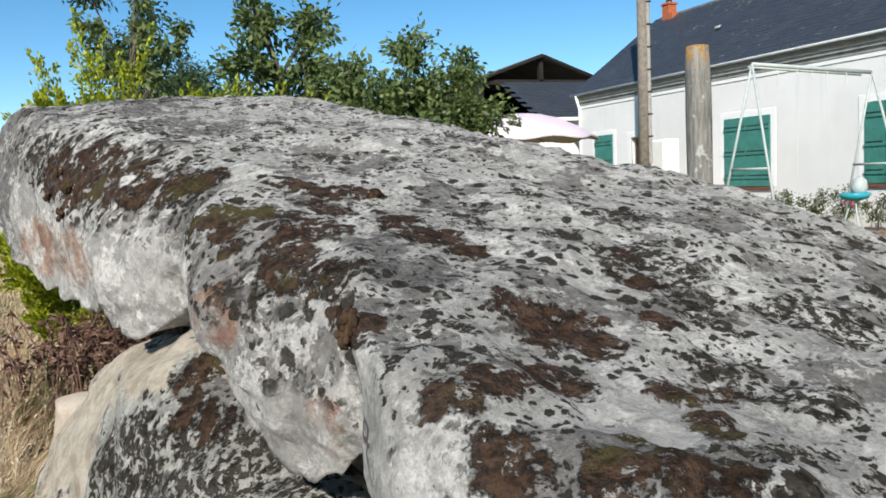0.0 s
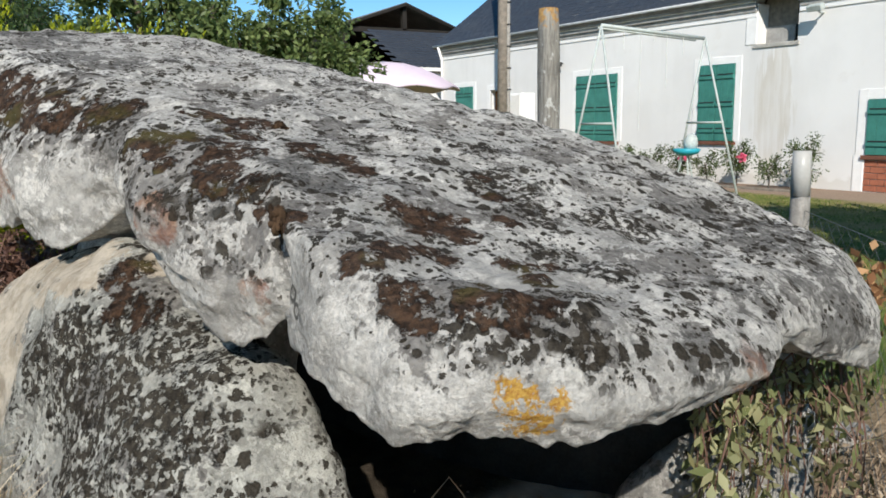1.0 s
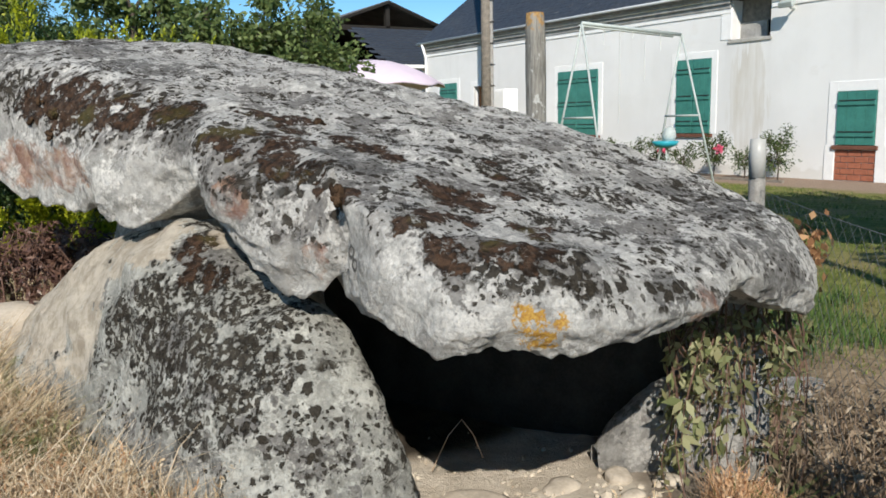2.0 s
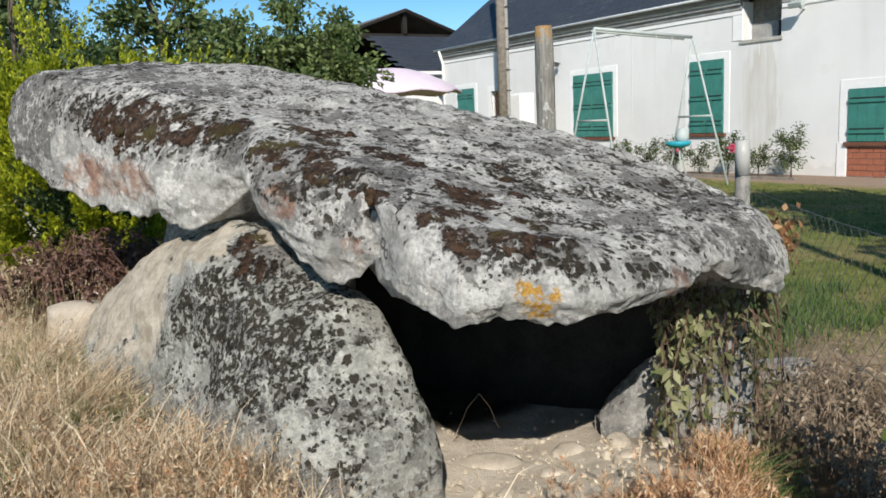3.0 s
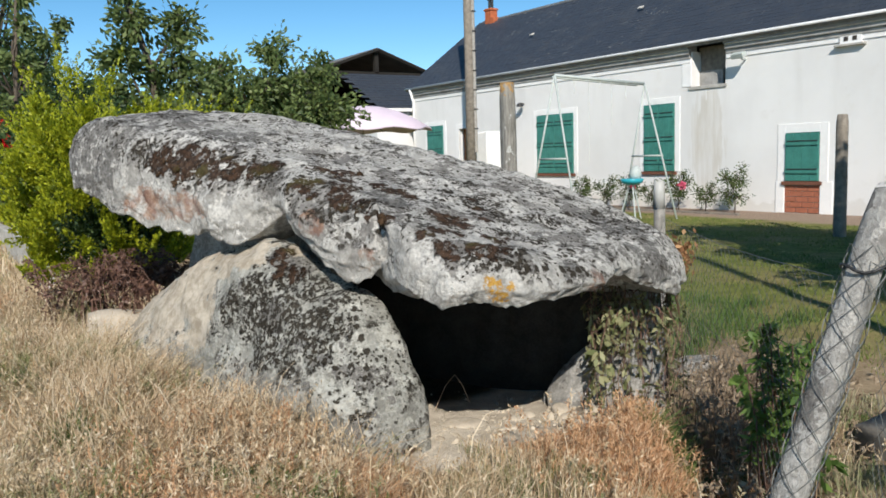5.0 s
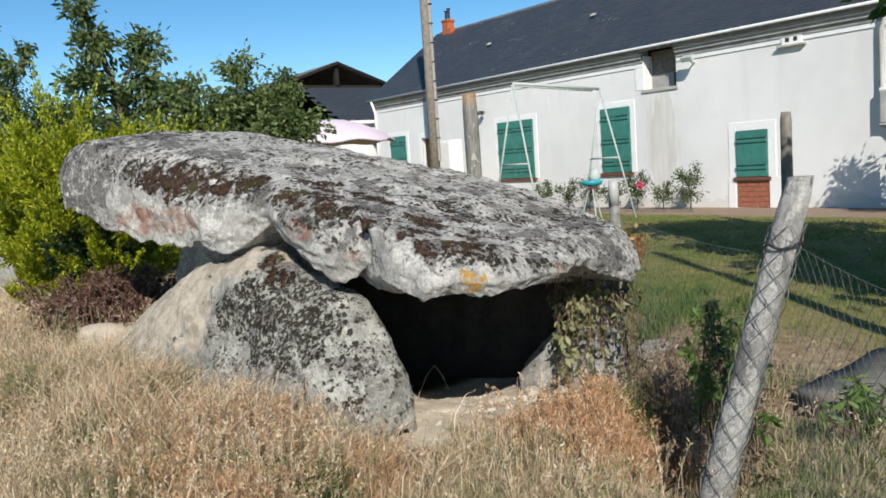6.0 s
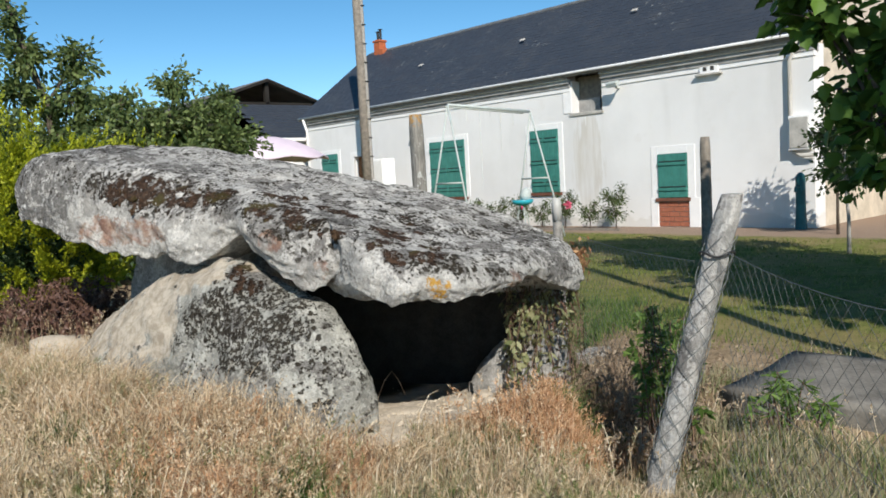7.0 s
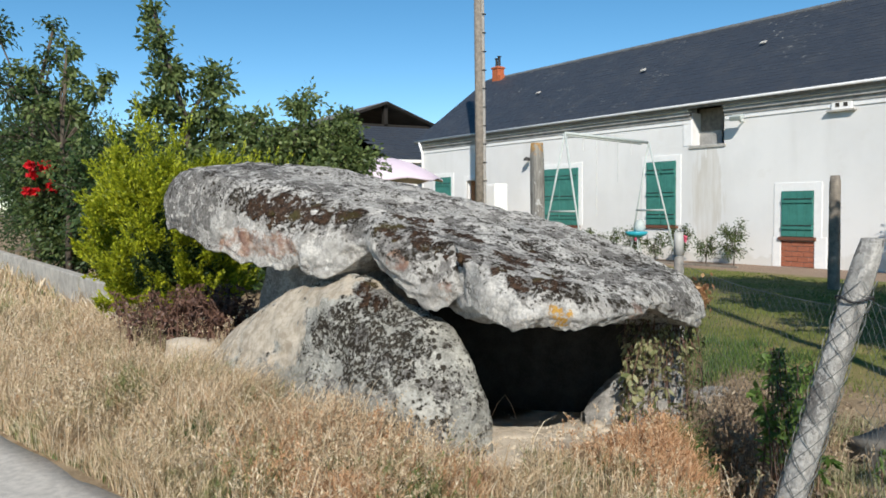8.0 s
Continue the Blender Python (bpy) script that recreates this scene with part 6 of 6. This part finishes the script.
def scatter(n, x0, x1, y0, y1, rng, clumps=0, tight=0.07):
    if clumps:
        c = np.stack([rng.uniform(x0, x1, clumps), rng.uniform(y0, y1, clumps)], 1)
        p = c[rng.integers(0, clumps, n)] + rng.normal(0, tight, (n, 2))
    else:
        p = np.stack([rng.uniform(x0, x1, n), rng.uniform(y0, y1, n)], 1)
    p = p[clear_of(p[:, 0], p[:, 1])]
    return np.concatenate([p, ground_height(p[:, 0], p[:, 1])[:, None] - 0.005], 1)


G_STRAW = grass_mat("dry_straw_grass", ((0.31, 0.215, 0.12), (0.59, 0.455, 0.295), (0.78, 0.67, 0.50)), (0.17, 0.20, 0.07), 0.53)
G_RUST = grass_mat("rusty_dry_grass", ((0.30, 0.15, 0.075), (0.58, 0.35, 0.19), (0.74, 0.55, 0.37)))
G_SHORT = grass_mat("grey_green_short_grass", ((0.26, 0.24, 0.15), (0.40, 0.36, 0.23), (0.20, 0.22, 0.09)), (0.10, 0.15, 0.04), 0.46)
G_GREEN = grass_mat("green_grass", ((0.05, 0.10, 0.028), (0.095, 0.16, 0.042), (0.18, 0.22, 0.07)))
G_LAWN = grass_mat("lawn_blade", ((0.09, 0.13, 0.028), (0.16, 0.20, 0.045), (0.32, 0.28, 0.12)), (0.24, 0.19, 0.085), 0.52)


def field(name, mat, label, seed, sets):
    vs, fs, base = [], [], 0
    rng = np.random.default_rng(seed)
    for n, x0, x1, y0, y1, h, wd, clumps, tight, lean, bend in sets:
        p = scatter(n, x0, x1, y0, y1, rng, clumps, tight)
        lift = 0.78 + 0.42 * np.sin(p[:, 0] * 5.1 + 2 * np.sin(p[:, 1] * 3.7)) * np.cos(p[:, 1] * 4.3 + p[:, 0])
        v, f = blades(p, h * lift * rng.uniform(0.4, 1.2, len(p)), wd, np.array(lean), rng, bend)
        vs.append(v)
        fs.append(f + base)
        base += len(v)
    ob = new(name, np_mesh(name, np.concatenate(vs), np.concatenate(fs), mat))
    return tagged(ob, label, "grass", kind="stuff")


field("dry_grass", G_STRAW, "long bleached dry grass over the verge", 1, [
    (26000, -1.3, 0.6, 0.9, 3.0, 0.25, 0.0038, 380, 0.09, (0.12, -0.05), 1.0),
    (9000, -0.55, 0.12, 1.9, 4.1, 0.40, 0.005, 120, 0.07, (0.15, 0.0), 0.8),
    (28000, -1.5, 0.3, 2.6, 5.2, 0.34, 0.005, 330, 0.10, (0.1, 0.0), 0.8),
    (16000, -2.0, 1.0, 4.8, 9.0, 0.34, 0.011, 280, 0.12, (0.1, 0.0), 0.7),
    (7000, -2.6, 0.4, 8.5, 16.0, 0.34, 0.022, 160, 0.2, (0.1, 0.0), 0.6),
    (15000, -1.2, 1.3, -0.6, 1.2, 0.17, 0.0032, 260, 0.08, (0.0, 0.0), 1.1),
    (2200, 1.2, 3.6, -1.8, 0.5, 0.16, 0.004, 90, 0.08, (0.0, 0.0), 0.9),
    (4000, 0.02, 0.5, 1.25, 2.3, 0.42, 0.004, 60, 0.06, (0.25, 0.05), 0.9),
    (3000, -0.30, 0.12, 2.1, 3.6, 0.52, 0.004, 70, 0.08, (0.3, 0.0), 0.9),
    (10000, -0.32, 0.06, 1.5, 3.5, 0.60, 0.004, 130, 0.08, (0.4, 0.0), 1.0),
    (1500, -0.9, 0.5, 0.6, 3.2, 0.42, 0.005, 90, 0.10, (0.5, -0.1), 1.5)])
field("rusty_grass", G_RUST, "reddish dry grass around the stones", 2, [
    (20000, -0.40, 0.50, 0.9, 2.1, 0.25, 0.0038, 80, 0.08, (0.2, 0.0), 1.0),
    (12000, 1.10, 2.0, 0.45, 1.25, 0.15, 0.0035, 140, 0.06, (0.0, 0.0), 0.9),
    (5000, -1.2, 0.1, 3.0, 6.5, 0.30, 0.008, 70, 0.1, (0.1, 0.0), 0.8)])


def seed_stalks(name, mat, label, seed, sets):
    """Dry stalks that stand above the grass, each with a loose nodding seed head."""
    rng = np.random.default_rng(seed)
    vs, fs, base = [], [], 0
    for n, x0, x1, y0, y1, h, clumps in sets:
        p = scatter(n, x0, x1, y0, y1, rng, clumps, 0.12)
        k = len(p)
        tall = h * rng.uniform(0.55, 1.15, k)
        a = rng.uniform(0, 2 * math.pi, k)
        tilt = np.stack([np.cos(a), np.sin(a)], 1) * (tall * rng.uniform(0.05, 0.55, k))[:, None] + np.array((0.05, 0.0)) * tall[:, None]
        side = np.stack([-np.sin(a), np.cos(a)], 1) * 0.0011
        along = lambda u: np.concatenate([p[:, :2] + tilt * u ** 1.7, (p[:, 2] + tall * (u - 0.12 * u ** 3))[:, None]], 1)
        rows = []
        for u in (0.0, 0.5, 0.8, 1.0):
            for w_ in (-1, 1):
                c = along(u)
                c[:, :2] += side * w_
                rows.append(c)
        v = np.stack(rows, 1).reshape(-1, 3)
        q = np.arange(k)[:, None] * 8
        quad = np.concatenate([q + np.array(j)[None] for j in ((0, 1, 3, 2), (2, 3, 5, 4), (4, 5, 7, 6))])
        vs.append(v)
        fs.append(np.concatenate([quad[:, :3], quad[:, [0, 2, 3]]]) + base)
        base += len(v)
        grains = 12
        P = np.concatenate([along(u) for u in np.linspace(0.72, 1.0, grains)]) + rng.normal(0, 0.0035, (k * grains, 3))
        v, f = leaf_cloud(P, np.tile(np.array((0.0, 0.0, 0.9)), (k * grains, 1)), 0.021, 0.0062, rng, 0.1)
        vs.append(v)
        fs.append(f + base)
        base += len(v)
    return tagged(new(name, np_mesh(name, np.concatenate(vs), np.concatenate(fs), mat)), label, "grass", kind="stuff")


seed_stalks("seed_stalks", G_STRAW, "bleached dry grass stalks with seed heads", 21, [
    (1500, -1.2, 0.5, 0.7, 3.0, 0.36, 120), (1600, -1.4, 0.25, 2.6, 5.5, 0.46, 110), (500, -1.9, 0.8, 5.0, 9.0, 0.5, 50), (600, -0.9, 1.2, -0.5, 1.1, 0.24, 60), (110, 1.3, 3.2, -1.6, 0.3, 0.26, 25)])
seed_stalks("rusty_stalks", G_RUST, "reddish dry grass stalks with seed heads", 22, [
    (450, -0.5, 0.5, 0.8, 2.4, 0.32, 40), (350, 1.1, 1.95, 0.45, 1.25, 0.2, 50)])
field("short_grass", G_SHORT, "short faded grass at the verge's foot", 3, [
    (26000, -1.2, 1.6, -1.0, 1.4, 0.09, 0.004, 0, 0.1, (0.0, 0.0), 0.9),
    (9000, -1.5, -0.2, 1.4, 5.0, 0.12, 0.005, 0, 0.1, (0.0, 0.0), 0.8),
    (15000, 1.1, 3.0, -2.0, 0.7, 0.12, 0.004, 0, 0.1, (0.0, 0.0), 0.9)])
field("green_tufts", G_GREEN, "fresh green tufts among the dry grass", 4, [
    (3800, -0.6, 0.6, 0.6, 2.2, 0.33, 0.005, 14, 0.055, (0.0, 0.0), 0.8),
    (9000, 2.9, 4.6, 2.0, 3.9, 0.11, 0.006, 160, 0.09, (0.0, 0.0), 0.6),
    (900, 1.3, 3.2, -1.4, 0.2, 0.13, 0.004, 70, 0.08, (0.0, 0.0), 0.8),
    (1600, 1.68, 2.0, 0.45, 1.0, 0.20, 0.004, 12, 0.05, (0.35, -0.3), 1.0),
    (2500, -1.35, -0.75, 1.2, 3.6, 0.09, 0.006, 22, 0.06, (0.0, 0.0), 0.6)])
field("lawn_blades", G_LAWN, "patchy mown lawn blades", 5, [
    (30000, 3.4, 7.5, -2.0, 6.5, 0.045, 0.007, 0, 0.1, (0.0, 0.0), 0.8),
    (16000, 7.0, 11.3, -1.5, 12.0, 0.05, 0.012, 0, 0.1, (0.0, 0.0), 0.8)])
